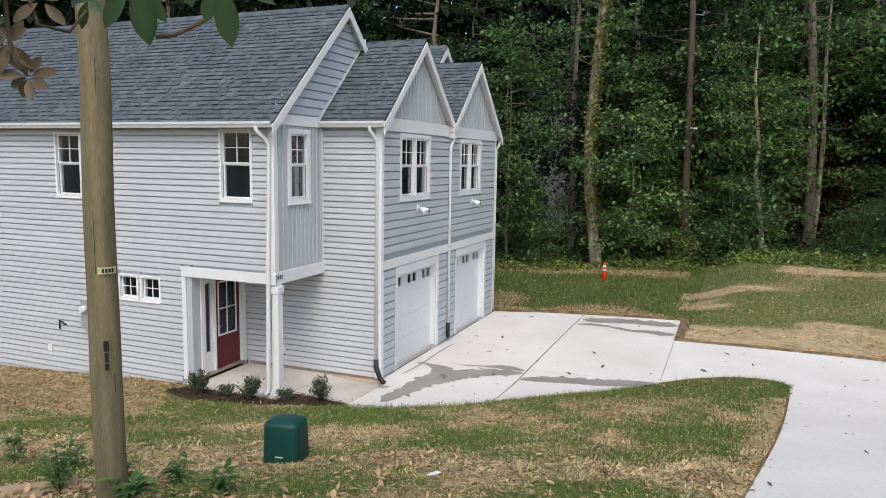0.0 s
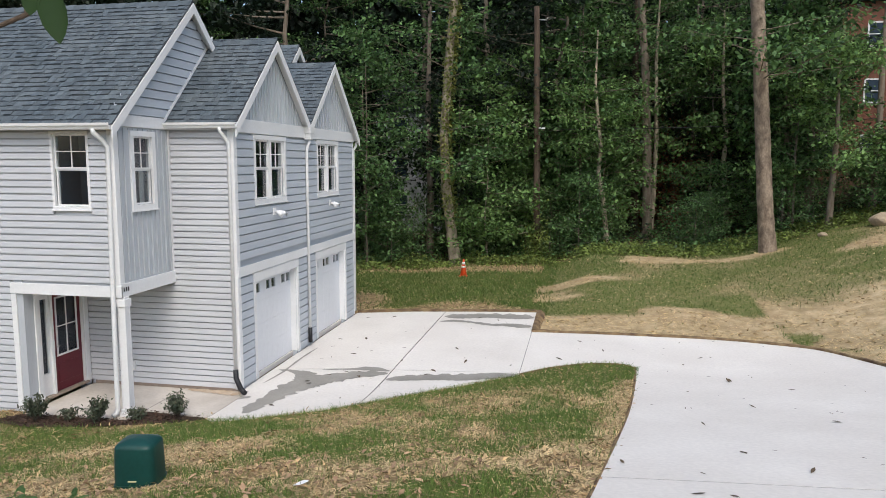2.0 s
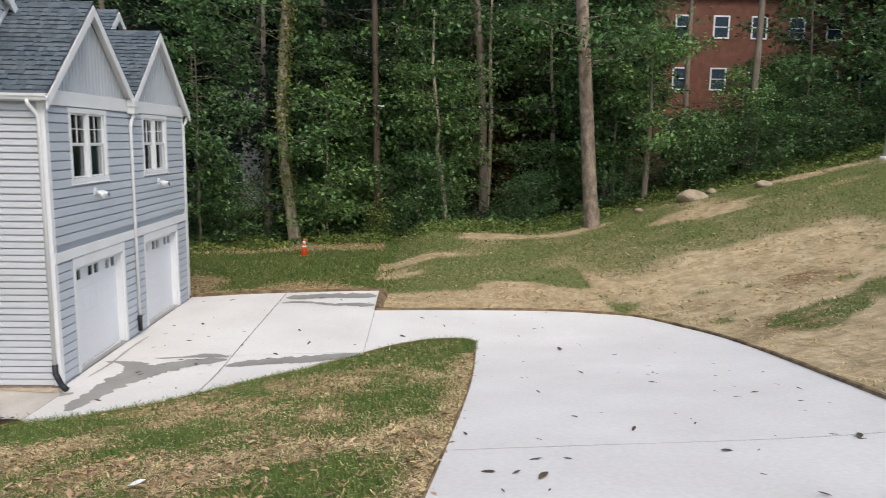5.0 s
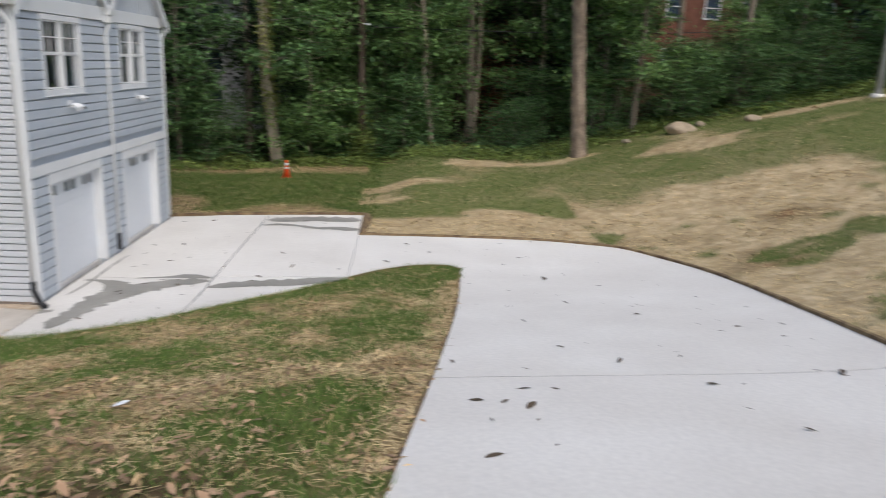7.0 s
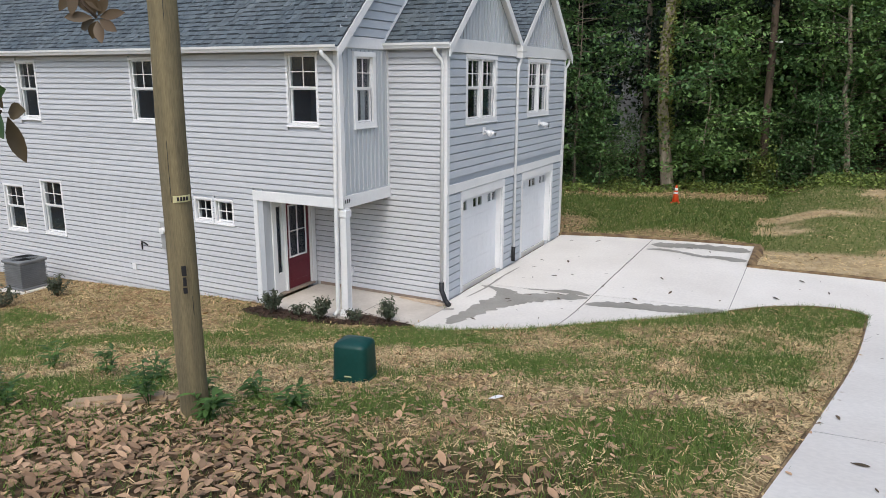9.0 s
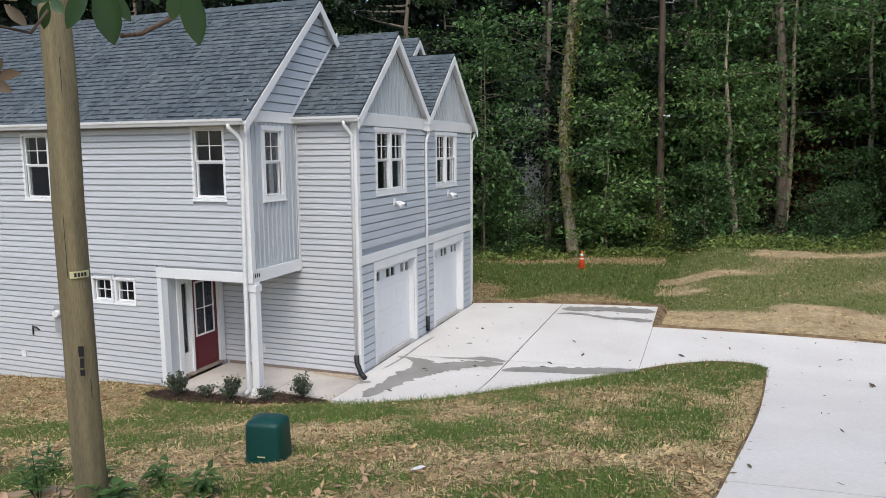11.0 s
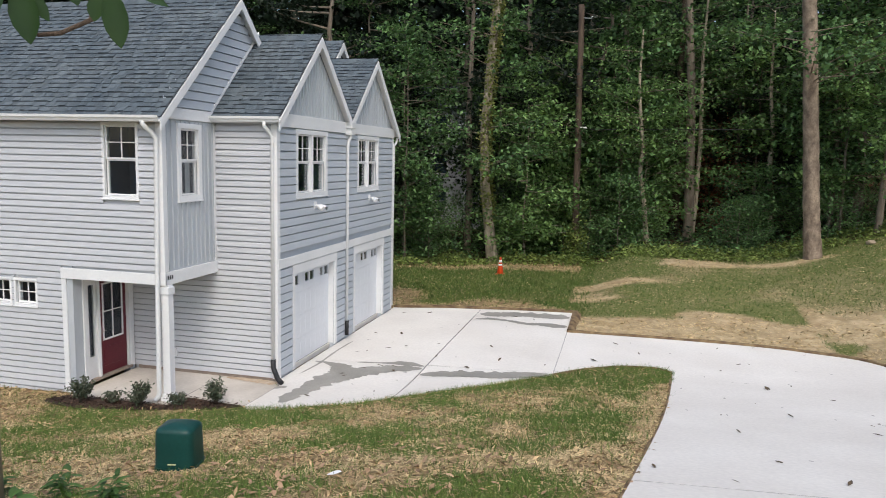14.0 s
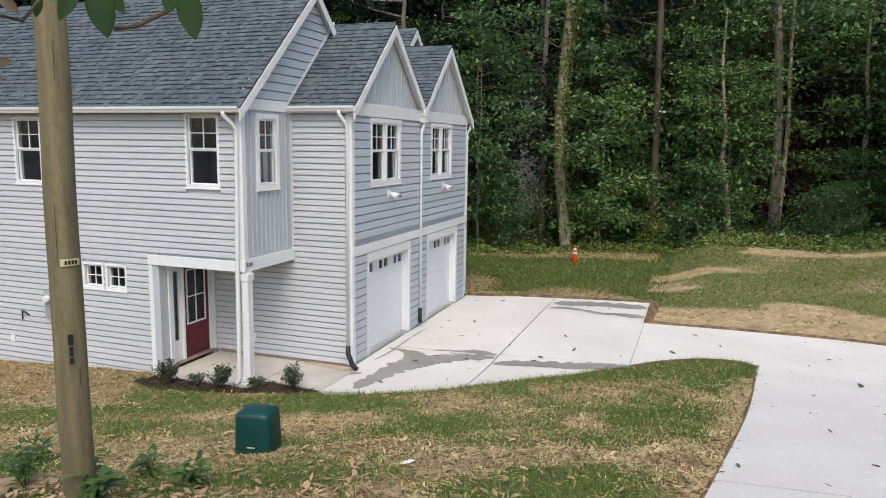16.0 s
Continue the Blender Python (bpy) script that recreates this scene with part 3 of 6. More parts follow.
def sash_window(face, u0, u1, z0, z1, double=False, casing=0.09, hung=True, blind=0.0):
    """A white vinyl window: casing, sashes, muntins, glass and a box coloured as room shade behind."""
    w = sub("window")
    bm = bmesh.new()
    face.box(bm, u0, u1, z1 - casing, z1, -0.02, 0.045)
    face.box(bm, u0, u0 + casing, z0 + casing, z1 - casing, -0.02, 0.04)
    face.box(bm, u1 - casing, u1, z0 + casing, z1 - casing, -0.02, 0.04)
    face.box(bm, u0, u1, z0, z0 + casing, -0.02, 0.04)
    part("window_frame", bevelled(bm, 0.004), M_TRIM, w)
    bm = bmesh.new()
    face.box(bm, u0 - 0.015, u1 + 0.015, z0 - 0.03, z0 - 0.001, 0.0, 0.06)
    part("window_sill", bevelled(bm, 0.004), M_TRIM, w)
    a, b, lo, hi = u0 + casing + 0.002, u1 - casing - 0.002, z0 + casing + 0.002, z1 - casing - 0.002
    cells = [(a, b)] if not double else [(a, (a + b) / 2 - 0.04), ((a + b) / 2 + 0.04, b)]
    if double:
        bm = bmesh.new()
        face.box(bm, (a + b) / 2 - 0.038, (a + b) / 2 + 0.038, lo, hi, -0.05, 0.035)
        part("mullion", bevelled(bm, 0.003), M_TRIM, w)
    mid = lo + (hi - lo) * 0.52
    for ca, cb in cells:
        rows = [(lo, mid, -0.05, False), (mid, hi, -0.03, True)] if hung else [(lo, hi, -0.04, True)]
        for za, zb, d, muntins in rows:
            bm = bmesh.new()
            s = 0.032
            face.box(bm, ca, cb, za, za + s, d - 0.02, d + 0.015)
            face.box(bm, ca, cb, zb - s, zb, d - 0.02, d + 0.015)
            face.box(bm, ca, ca + s, za + s, zb - s, d - 0.02, d + 0.015)
            face.box(bm, cb - s, cb, za + s, zb - s, d - 0.02, d + 0.015)
            if muntins:
                um, zm = (ca + cb) / 2, (za + zb) / 2
                face.box(bm, um - 0.009, um + 0.009, za + s, zb - s, d - 0.008, d + 0.008)
                face.box(bm, ca + s, um - 0.01, zm - 0.009, zm + 0.009, d - 0.008, d + 0.008)
                face.box(bm, um + 0.01, cb - s, zm - 0.009, zm + 0.009, d - 0.008, d + 0.008)
            part("sash", bm, M_TRIM, w)
            bm = bmesh.new()
            face.box(bm, ca + s - 0.004, cb - s + 0.004, za + s - 0.004, zb - s + 0.004, d - 0.014, d - 0.010)
            pane = part("pane", bm, M_GLASS, w)
            pane.visible_shadow = False
    # shallow box behind the glass, its dark colour standing for the room's shade
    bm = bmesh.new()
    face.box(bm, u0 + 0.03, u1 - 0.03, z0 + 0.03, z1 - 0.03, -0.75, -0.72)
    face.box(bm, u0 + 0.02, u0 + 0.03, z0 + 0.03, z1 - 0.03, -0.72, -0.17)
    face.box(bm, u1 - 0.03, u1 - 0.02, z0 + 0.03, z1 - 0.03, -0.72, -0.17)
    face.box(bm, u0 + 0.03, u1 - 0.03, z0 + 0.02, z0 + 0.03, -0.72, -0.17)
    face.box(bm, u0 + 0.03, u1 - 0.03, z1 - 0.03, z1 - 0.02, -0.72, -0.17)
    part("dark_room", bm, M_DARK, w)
    if blind:
        bm = bmesh.new()
        face.box(bm, a + (b - a) * (1 - blind), b, lo, mid, -0.2, -0.19)
        part("blind", bm, M_BLIND, w)
    return w


def hole(u0, u1, z0, z1, c=0.03):
    return (u0 + c, u1 - c, z0 + c, z1 - c)


# windows of the long side wall: u0, u1, z0, z1
W_UP = [(-2.70, -1.90, 3.86, 5.30), (-7.24, -6.44, 3.80, 5.24), (-11.4, -10.6, 3.75, 5.2)]
W_SMALL = [(-4.88, -4.31, 1.62, 2.18), (-5.50, -4.93, 1.62, 2.18)]
W_LOW = [(-11.0, -10.12, 0.78, 2.22), (-12.6, -11.72, 0.72, 2.0)]
side_w = W_UP + W_SMALL + W_LOW
PORCH_HOLE = (-3.63, -1.30, -0.5, 2.24)
side_wall = wall("wall", SIDE, -16.0, -1.42, -1.1, 5.40, [hole(*w) for w in side_w] + [(-3.63, -1.42, -1.1, 2.24)], M_VINYL)
gar_wall = wall("wall", GSIDE, -3.5, 0.0, -0.3, 5.40, [], M_VINYL)
G_DOORS = [(0.80, 3.10), (4.50, 6.80)]
G_WIN = [(0.86, 2.58, 3.83, 5.32), (4.60, 6.32, 3.83, 5.32)]
front_wall = wall("wall", FRONT, 0.0, 7.7, -0.3, 5.50, [(a, b, -0.3, 2.17) for a, b in G_DOORS] + [hole(*w) for w in G_WIN], M_LAP)
bay_win = (-1.33, -0.53, 3.82, 5.32)
bay_wall = wall("wall", BAY, -1.8, 0.0, 2.26, 5.45, [hole(*bay_win)], M_BATTEN)
D_DOOR = (-1.08, -0.22)
D_SIDE = (-1.42, -1.14)
porch_wall = wall("wall", PORCH, -1.8, 0.0, -0.2, 2.6, [(-1.46, -0.17, -0.2, 2.16)], M_BATTEN)
bm = bmesh.new()
box(bm, -3.5, -1.44, -1.64, -0.16, 2.24, 2.30)
part("porch_ceiling", bm, M_TRIM, house)
bm = bmesh.new()
box(bm, -16.0, -15.84, -1.64, 9.5, -1.0, 5.4)
box(bm, -15.84, -1.42, 9.34, 9.5, -1.0, 5.4)
box(bm, -1.58, -0.16, 7.54, 7.7, -0.3, 5.5)
box(bm, -1.58, -1.42, 7.7, 9.34, -1.0, 5.4)
part("rear_wall", bm, M_VINYL, house)

for w in W_UP + W_LOW:
    sash_window(SIDE, *w, casing=0.055)
for w in W_SMALL:
    sash_window(SIDE, *w, casing=0.05, hung=False)
sash_window(BAY, *bay_win, casing=0.1, blind=0.25)
for w in G_WIN:
    sash_window(FRONT, *w, double=True, casing=0.1, blind=0.0)

# siding
boards(side_wall, SIDE, -16.0, -1.52, -0.93, 5.30, 0.127, side_w + [(-3.74, -1.42, -1, 2.46)], M_VINYL)
boards(gar_wall, GSIDE, -3.48, -0.10, 0.02, 5.36, 0.127, [(-1.46, -1.40, 2.24, 6)], M_VINYL)
front_holes = [(a - 0.13, b + 0.13, -1, 2.38) for a, b in G_DOORS] + [(a, b, c - 0.03, d) for a, b, c, d in G_WIN] + [(0.0, 7.7, 2.37, 2.58)]
boards(front_wall, FRONT, 0.10, 7.6, 0.04, 5.32, 0.178, front_holes, M_LAP)

# battens on the bay's end
u = -1.66
while u < -0.1:
    for za, zb in ([(2.52, bay_win[2] - 0.03), (bay_win[3], 5.36)] if bay_win[0] - 0.02 < u < bay_win[1] + 0.02 else [(2.52, 5.36)]):
        trim(BAY, u - 0.016, u + 0.016, za, zb, 0.0, 0.03, M_BATTEN, "batten", bay_wall)
    u += 0.155

# corner boards, bands and friezes
trim(SIDE, -1.52, -1.385, 2.26, 5.38, 0.0, 0.035, name="corner_board")
trim(BAY, -1.80, -1.70, 2.49, 5.38, 0.002, 0.033, name="corner_board")
trim(BAY, -0.075, -0.002, 2.49, 5.38, 0.0, 0.03, name="corner_board")
trim(GSIDE, -0.10, 0.033, 0.0, 5.40, 0.0, 0.035, name="corner_board")
trim(FRONT, 0.002, 0.10, 0.0, 5.34, 0.0, 0.033, name="corner_board")
trim(FRONT, 7.6, 7.7, 0.0, 5.34, 0.0, 0.035, name="corner_board")
trim(FRONT, -0.02, 7.72, 2.375, 2.575, 0.036, 0.055, name="band_board")
trim(FRONT, -0.02, 7.72, 5.34, 5.62, 0.0, 0.05, name="frieze_board")
trim(BAY, -1.83, -0.002, 2.24, 2.485, 0.0, 0.05, name="band_board")
trim(BAY, -1.83, -0.002, 5.385, 5.60, 0.0, 0.045, name="frieze_board")
trim(SIDE, -3.74, -1.37, 2.24, 2.45, 0.0, 0.045, name="porch_beam")
trim(SIDE, -3.74, -3.63, -0.15, 2.238, 0.0, 0.035, name="corner_board")
trim(SIDE, -3.62, -3.515, -0.10, 2.238, -0.15, -0.004, name="return_panel")
for face, u0, u1, z0, z1 in ((SIDE, -16, -3.76, -1.0, -0.94), (GSIDE, -3.4, 0.0, -0.05, 0.015)):
    bm = bmesh.new()
    face.box(bm, u0, u1, z0 - 0.2, z1, 0.0, 0.012)
    part("foundation", bm, M_FOUND, house)


# garage doors
def garage_door(y0, y1):
    d = sub("garage_door")
    bm = bmesh.new()
    FRONT.box(bm, y0 - 0.11, y0, 0.0, 2.36, -0.01, 0.035)
    FRONT.box(bm, y1, y1 + 0.11, 0.0, 2.36, -0.01, 0.035)
    FRONT.box(bm, y0, y1, 2.15, 2.36, -0.01, 0.034)
    FRONT.box(bm, y0 - 0.001, y0 + 0.02, 0.03, 2.15, -0.2, -0.011)
    FRONT.box(bm, y1 - 0.02, y1 + 0.001, 0.03, 2.15, -0.2, -0.011)
    part("door_casing", bevelled(bm, 0.004), M_TRIM, d)
    n = 4
    hz = 2.13 / n
    for k in range(n):
        z0, z1 = 0.03 + k * hz, 0.03 + (k + 1) * hz - 0.003
        panel = bmesh.new()
        if k < n - 1:
            FRONT.box(panel, y0 + 0.02, y1 - 0.02, z0, z1, -0.19, -0.15)
            w = (y1 - y0 - 0.04) / 8
            for i in range(8):
                a = y0 + 0.02 + i * w
                FRONT.box(panel, a + 0.05, a + w - 0.05, z0 + 0.09, z1 - 0.09, -0.1505, -0.1475)
            part("door_panel", panel, M_DOOR_W, d)
            continue
        w = (y1 - y0 - 0.04) / 8
        wz0, wz1 = z0 + 0.2, z1 - 0.12
        FRONT.box(panel, y0 + 0.02, y1 - 0.02, z0, wz0, -0.19, -0.15)
        FRONT.box(panel, y0 + 0.02, y1 - 0.02, wz1, z1, -0.19, -0.15)
        lites = (0, 1, 3, 4, 6, 7)
        for i in range(8):
            a = y0 + 0.02 + i * w
            if i in lites:
                FRONT.box(panel, a, a + 0.035, wz0, wz1, -0.19, -0.15)
                FRONT.box(panel, a + w - 0.035, a + w, wz0, wz1, -0.19, -0.15)
            else:
                FRONT.box(panel, a, a + w, wz0, wz1, -0.19, -0.15)
        top = part("door_panel", panel, M_DOOR_W, d)
        for i in lites:
            a = y0 + 0.02 + i * w
            bm = bmesh.new()
            FRONT.box(bm, a + 0.03, a + w - 0.03, wz0 - 0.005, wz1 + 0.005, -0.176, -0.172)
            part("pane", bm, M_GLASS, top)
            # small box behind the lite, garage shade in its colour
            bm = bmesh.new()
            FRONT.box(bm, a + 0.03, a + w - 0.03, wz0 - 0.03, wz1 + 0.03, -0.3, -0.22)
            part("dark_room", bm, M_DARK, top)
    bm = bmesh.new()
    FRONT.box(bm, y0 + 0.02, y1 - 0.02, 0.004, 0.03, -0.185, -0.155)
    part("rubber_seal", bm, M_BLACK, d)
    return d


for a, b in G_DOORS:
    garage_door(a, b)
bm = bmesh.new()
box(bm, -0.5, -0.12, 0.5, 7.2, -0.1, 0.02)
part("garage_threshold", bm, M_CONC, house)

# entry door with its sidelight
entry = sub("entry_door")
bm = bmesh.new()
for a, b in ((-1.46, -1.42), (-1.14, -1.08), (-0.22, -0.17)):
    PORCH.box(bm, a, b, 0.03, 2.12, -0.12, 0.02)
PORCH.box(bm, -1.46, -0.17, 2.12, 2.16, -0.12, 0.02)
PORCH.box(bm, -1.56, -1.461, 0.03, 2.24, 0.0, 0.03)
PORCH.box(bm, -0.169, -0.05, 0.03, 2.24, 0.0, 0.03)
part("door_frame", bm, M_TRIM, entry)
bm = bmesh.new()
PORCH.box(bm, -1.078, -0.222, 0.05, 0.78, -0.08, -0.035)
PORCH.box(bm, -1.078, -0.96, 0.78, 2.11, -0.08, -0.035)
PORCH.box(bm, -0.34, -0.222, 0.78, 2.11, -0.08, -0.035)
PORCH.box(bm, -0.96, -0.34, 2.0, 2.11, -0.08, -0.035)
PORCH.box(bm, -0.94, -0.36, 0.22, 0.62, -0.034, -0.026)
part("door_leaf", bevelled(bm, 0.003), M_RED, entry, "dark red painted door leaf")
bm = bmesh.new()
PORCH.box(bm, -0.965, -0.335, 0.775, 0.81, -0.04, -0.02)
PORCH.box(bm, -0.965, -0.335, 1.97, 2.005, -0.04, -0.02)
PORCH.box(bm, -0.965, -0.93, 0.81, 1.97, -0.04, -0.02)
PORCH.box(bm, -0.37, -0.335, 0.81, 1.97, -0.04, -0.02)
PORCH.box(bm, -0.66, -0.64, 0.81, 1.97, -0.045, -0.025)
PORCH.box(bm, -0.93, -0.66, 1.38, 1.40, -0.045, -0.025)
PORCH.box(bm, -0.64, -0.37, 1.38, 1.40, -0.045, -0.025)
part("glazing_grid", bm, M_TRIM, entry)
bm = bmesh.new()
PORCH.box(bm, -0.96, -0.34, 0.79, 1.99, -0.062, -0.056)
part("pane", bm, M_GLASS, entry)
bm = bmesh.new()
PORCH.box(bm, -1.418, -1.142, 0.05, 0.5, -0.08, -0.03)
PORCH.box(bm, -1.418, -1.36, 0.5, 2.11, -0.08, -0.03)
PORCH.box(bm, -1.20, -1.142, 0.5, 2.11, -0.08, -0.03)
PORCH.box(bm, -1.36, -1.20, 2.02, 2.11, -0.08, -0.03)
side_light = part("sidelight", bm, M_TRIM, entry)
bm = bmesh.new()
PORCH.box(bm, -1.365, -1.195, 0.49, 2.03, -0.062, -0.056)
part("pane", bm, M_GLASS, side_light)
# backing box with the hall's shade in its colour
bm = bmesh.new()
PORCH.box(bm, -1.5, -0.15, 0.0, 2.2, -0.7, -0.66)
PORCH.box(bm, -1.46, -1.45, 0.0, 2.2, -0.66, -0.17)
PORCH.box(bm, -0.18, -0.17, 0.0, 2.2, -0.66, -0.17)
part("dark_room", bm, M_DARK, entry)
bm = bmesh.new()
PORCH.box(bm, -1.47, -0.16, 0.0, 0.045, -0.14, 0.06)
part("threshold", bm, M_FOUND, entry)
bm = bmesh.new()
PORCH.box(bm, -1.06, -1.02, 0.9, 1.12, -0.034, -0.02)
tube(bm, [PORCH.at(-1.04, 1.0, -0.03), PORCH.at(-1.04, 1.0, 0.03), PORCH.at(-0.94, 1.0, 0.03)], 0.012, 8)
part("door_handle", bm, M_METAL, entry, "satin metal lever handle")

# porch post
post = sub("porch_post")
bm = bmesh.new()
box(bm, -1.50, -1.35, -1.80, -1.65, 0.10, 2.24)
for px in (-1.505, -1.373):
    for py in (-1.805, -1.673):
        box(bm, px, px + 0.028, py, py + 0.028, 0.12, 2.12)
part("shaft", bevelled(bm, 0.006), M_TRIM, post)
bm = bmesh.new()
box(bm, -1.545, -1.305, -1.845, -1.605, -0.07, 0.03)
box(bm, -1.525, -1.325, -1.825, -1.625, 0.03, 0.098)
part("plinth", bevelled(bm, 0.006), M_TRIM, post)
bm = bmesh.new()
box(bm, -1.525, -1.325, -1.825, -1.625, 2.06, 2.20)
part("collar", bevelled(bm, 0.006), M_TRIM, post)

# ---- roofs ----
PITCH = 0.925


def roof_plane(name, x0, x1, y_eave, z_eave, y_ridge, first, cut=None):
    """One slope: a deck and shingles laid course by course. The nearest shingles are pieces of their own."""
    sgn = 1 if y_ridge > y_eave else -1
    run = abs(y_ridge - y_eave)
    rise = run * PITCH
    length = math.hypot(run, rise)
    up = Vector((0, sgn * run / length, rise / length))
    nrm = Vector((0, -sgn * rise / length, run / length))
    base = Vector((0, y_eave, z_eave))
    bm = bmesh.new()
    a = [bm.verts.new(base + Vector((x, 0, 0)) + up * s + nrm * d) for x in (x0, x1) for s in (0, length) for d in (-0.05, 0.0)]
    for f in ((0, 1, 3, 2), (4, 6, 7, 5), (0, 4, 5, 1), (2, 3, 7, 6), (0, 2, 6, 4), (1, 5, 7, 3)):
        bm.faces.new([a[i] for i in f])
    deck = part("roof", bm, M_DECK, house)
    rng = random.Random(first)
    step = 0.142
    protos = {}
    verts, faces = [], []
    made = 0
    s, row = -0.02, 0
    while s < length - 0.03:
        x = x1 + 0.02 - rng.random() * 0.05
        while x > x0:
            w = rng.choice((0.06, 0.08, 0.10, 0.12, 0.15))
            xa = max(x - w, x0)
            lift = rng.choice((0.018, 0.024, 0.032))
            top = min(step * 1.12, length - s)
            drop = rng.choice((0, 0, 0.03))
            o = base + up * (s - drop)
            if xa < x - 0.02 and (cut is None or cut(x, s / length)):
                pts = [o + Vector((xx, 0, 0)) + up * ss + nrm * d for xx in (xa, x - 0.004) for ss, d in ((0, 0.002), (0, lift), (top + drop, 0.006), (top + drop, 0.002))]
                q = [o + Vector((xx, 0, 0)) + up * (step * 0.80 + drop) + nrm * (lift * 0.35 + 0.006) for xx in (xa, x - 0.004)]
                pts = pts + q
                fs = ((0, 1, 8, 2, 3), (7, 6, 9, 5, 4), (0, 4, 5, 1), (1, 5, 9, 8), (8, 9, 6, 2))
                if made < 300 and first and x > -5:
                    me = bpy.data.meshes.new("shingle")
                    c = pts[0].copy()
                    key = (round(x - xa, 3), lift, drop, round(top, 3))
                    if key in protos:
                        me = protos[key]
                    else:
                        me.from_pydata([p - c for p in pts], [], fs)
                        me.materials.append(M_SHINGLE)
                        me.materials.append(M_BAND)
                        me.polygons[4].material_index = 1
                        protos[key] = me
                    ob = new("shingle", me)
                    ob.location = c
                    ob.parent = deck
                    made += 1
                else:
                    k = len(verts)
                    verts += pts
                    faces += [tuple(k + i for i in f) for f in fs]
            x = xa
        s += step
        row += 1
    rest = tagged(raw_mesh("shingles", verts, faces, M_SHINGLES, deck), kind="stuff")
    rest.data.materials.append(M_BAND)
    rest.data.polygons.foreach_set("material_index", [1 if k % 5 == 4 else 0 for k in range(len(faces))])
    return deck


RIDGE_A, RIDGE_Z = 0.87, 5.40 + (0.87 + 2.05) * PITCH
SM_Z = 5.50 + (1.92 + 0.18) * PITCH
roof_plane("roof", -16.3, -1.25, -2.05, 5.40, RIDGE_A, 1)
roof_plane("roof", -16.3, -1.25, 3.85, RIDGE_Z - (3.85 - RIDGE_A) * PITCH, RIDGE_A, 0)
RIDGE_B = 6.75
roof_plane("roof", -16.3, -1.25, 3.85, RIDGE_Z - (RIDGE_B - 3.85) * PITCH, RIDGE_B, 0)
roof_plane("roof", -16.3, -1.25, 9.65, RIDGE_Z - (9.65 - RIDGE_B) * PITCH, RIDGE_B, 0)
roof_plane("roof", -1.44, 0.17, -0.18, 5.50, 1.92, 2)
roof_plane("roof", -1.44, 0.17, 3.84, SM_Z - 1.92 * PITCH, 1.92, 0)
roof_plane("roof", -1.44, 0.17, 3.84, SM_Z - 1.92 * PITCH, 5.76, 3)
roof_plane("roof", -1.44, 0.17, 7.88, SM_Z - 2.12 * PITCH, 5.76, 0)
for x0, x1, y, z in ((-16.3, -1.25, RIDGE_A, RIDGE_Z), (-16.3, -1.25, RIDGE_B, RIDGE_Z), (-1.44, 0.17, 1.92, SM_Z), (-1.44, 0.17, 5.76, SM_Z)):
    x = x0
    while x < x1:
        bm = bmesh.new()
        for sg in (-1, 1):
            q = [bm.verts.new(p) for p in ((x, y, z + 0.03), (min(x + 0.26, x1), y, z + 0.042), (min(x + 0.26, x1), y + sg * 0.13, z + 0.035 - 0.13 * PITCH), (x, y + sg * 0.13, z + 0.022 - 0.13 * PITCH))]
            bm.faces.new(q)
        part("ridge_shingle", bm, M_SHINGLE, house)
        x += 0.25


def gable_wall(face, u0, u1, um, z0, slope, material, battens):
    """The triangle under a gable, with its cladding."""
    top = z0 + (um - u0) * slope
    bm = bmesh.new()
    face.prism(bm, [(u0, z0), (u1, z0), (um, top)], -0.1, 0.0 if battens else -0.02)
    g = part("gable_wall", bm, material, house)
    if battens:
        u = u0 + 0.15
        while u < u1 - 0.1:
            h = top - abs(u - um) * slope - 0.05
            if h - z0 > 0.1:
                trim(face, u - 0.014, u + 0.014, z0, h, 0.0, 0.02, material, "batten", g)
            u += 0.155
    return g, top


def rake(x0, x1, um, zr, yl, yr, depth=0.24):
    """White rake boards and soffits of a gable that stands out from x0 to x1."""
    for ye in (yl, yr):
        if ye is None:
            continue
        bm = bmesh.new()
        drop = abs(um - ye) * PITCH
        for z0, z1, xa, xb in ((-depth, -0.03, x1 - 0.03, x1), (-0.085, -0.055, x0, x1 - 0.03)):
            vs = [bm.verts.new(p) for x in (xa, xb) for p in ((x, um, zr + z0 + 0.0), (x, um, zr + z1), (x, ye, zr - drop + z1), (x, ye, zr - drop + z0))]
            bm.faces.new(vs[:4])
            bm.faces.new(vs[4:][::-1])
            for i in range(4):
                j = (i + 1) % 4
                bm.faces.new((vs[i], vs[4 + i], vs[4 + j], vs[j]))
        part("rake_board", bm, M_TRIM, house)


g1, _ = gable_wall(FRONT, 0.0, 3.84, 1.92, 5.60, PITCH * 0.96, M_BATTEN, True)
g2, _ = gable_wall(FRONT, 3.84, 7.7, 5.77, 5.60, PITCH * 0.96, M_BATTEN, True)
g0, t0 = gable_wall(BAY, -1.8, 3.54, RIDGE_A, 5.58, PITCH * 0.96, M_LAP, False)
g3, _ = gable_wall(BAY, 4.08, 9.42, RIDGE_B, 5.58, PITCH * 0.96, M_LAP, False)
boards(g0, BAY, -1.8, 3.5, 5.62, 8.0, 0.178, [], M_LAP, lambda z: (RIDGE_A - (t0 - 0.06 - z) / (PITCH * 0.96), RIDGE_A + (t0 - 0.06 - z) / (PITCH * 0.96)))
rake(0.0, 0.19, 1.92, SM_Z, -0.2, 3.84)
rake(0.0, 0.19, 5.76, SM_Z, 3.84, 7.9)
rake(-1.42, -1.23, RIDGE_A, RIDGE_Z, -2.06, 3.8)
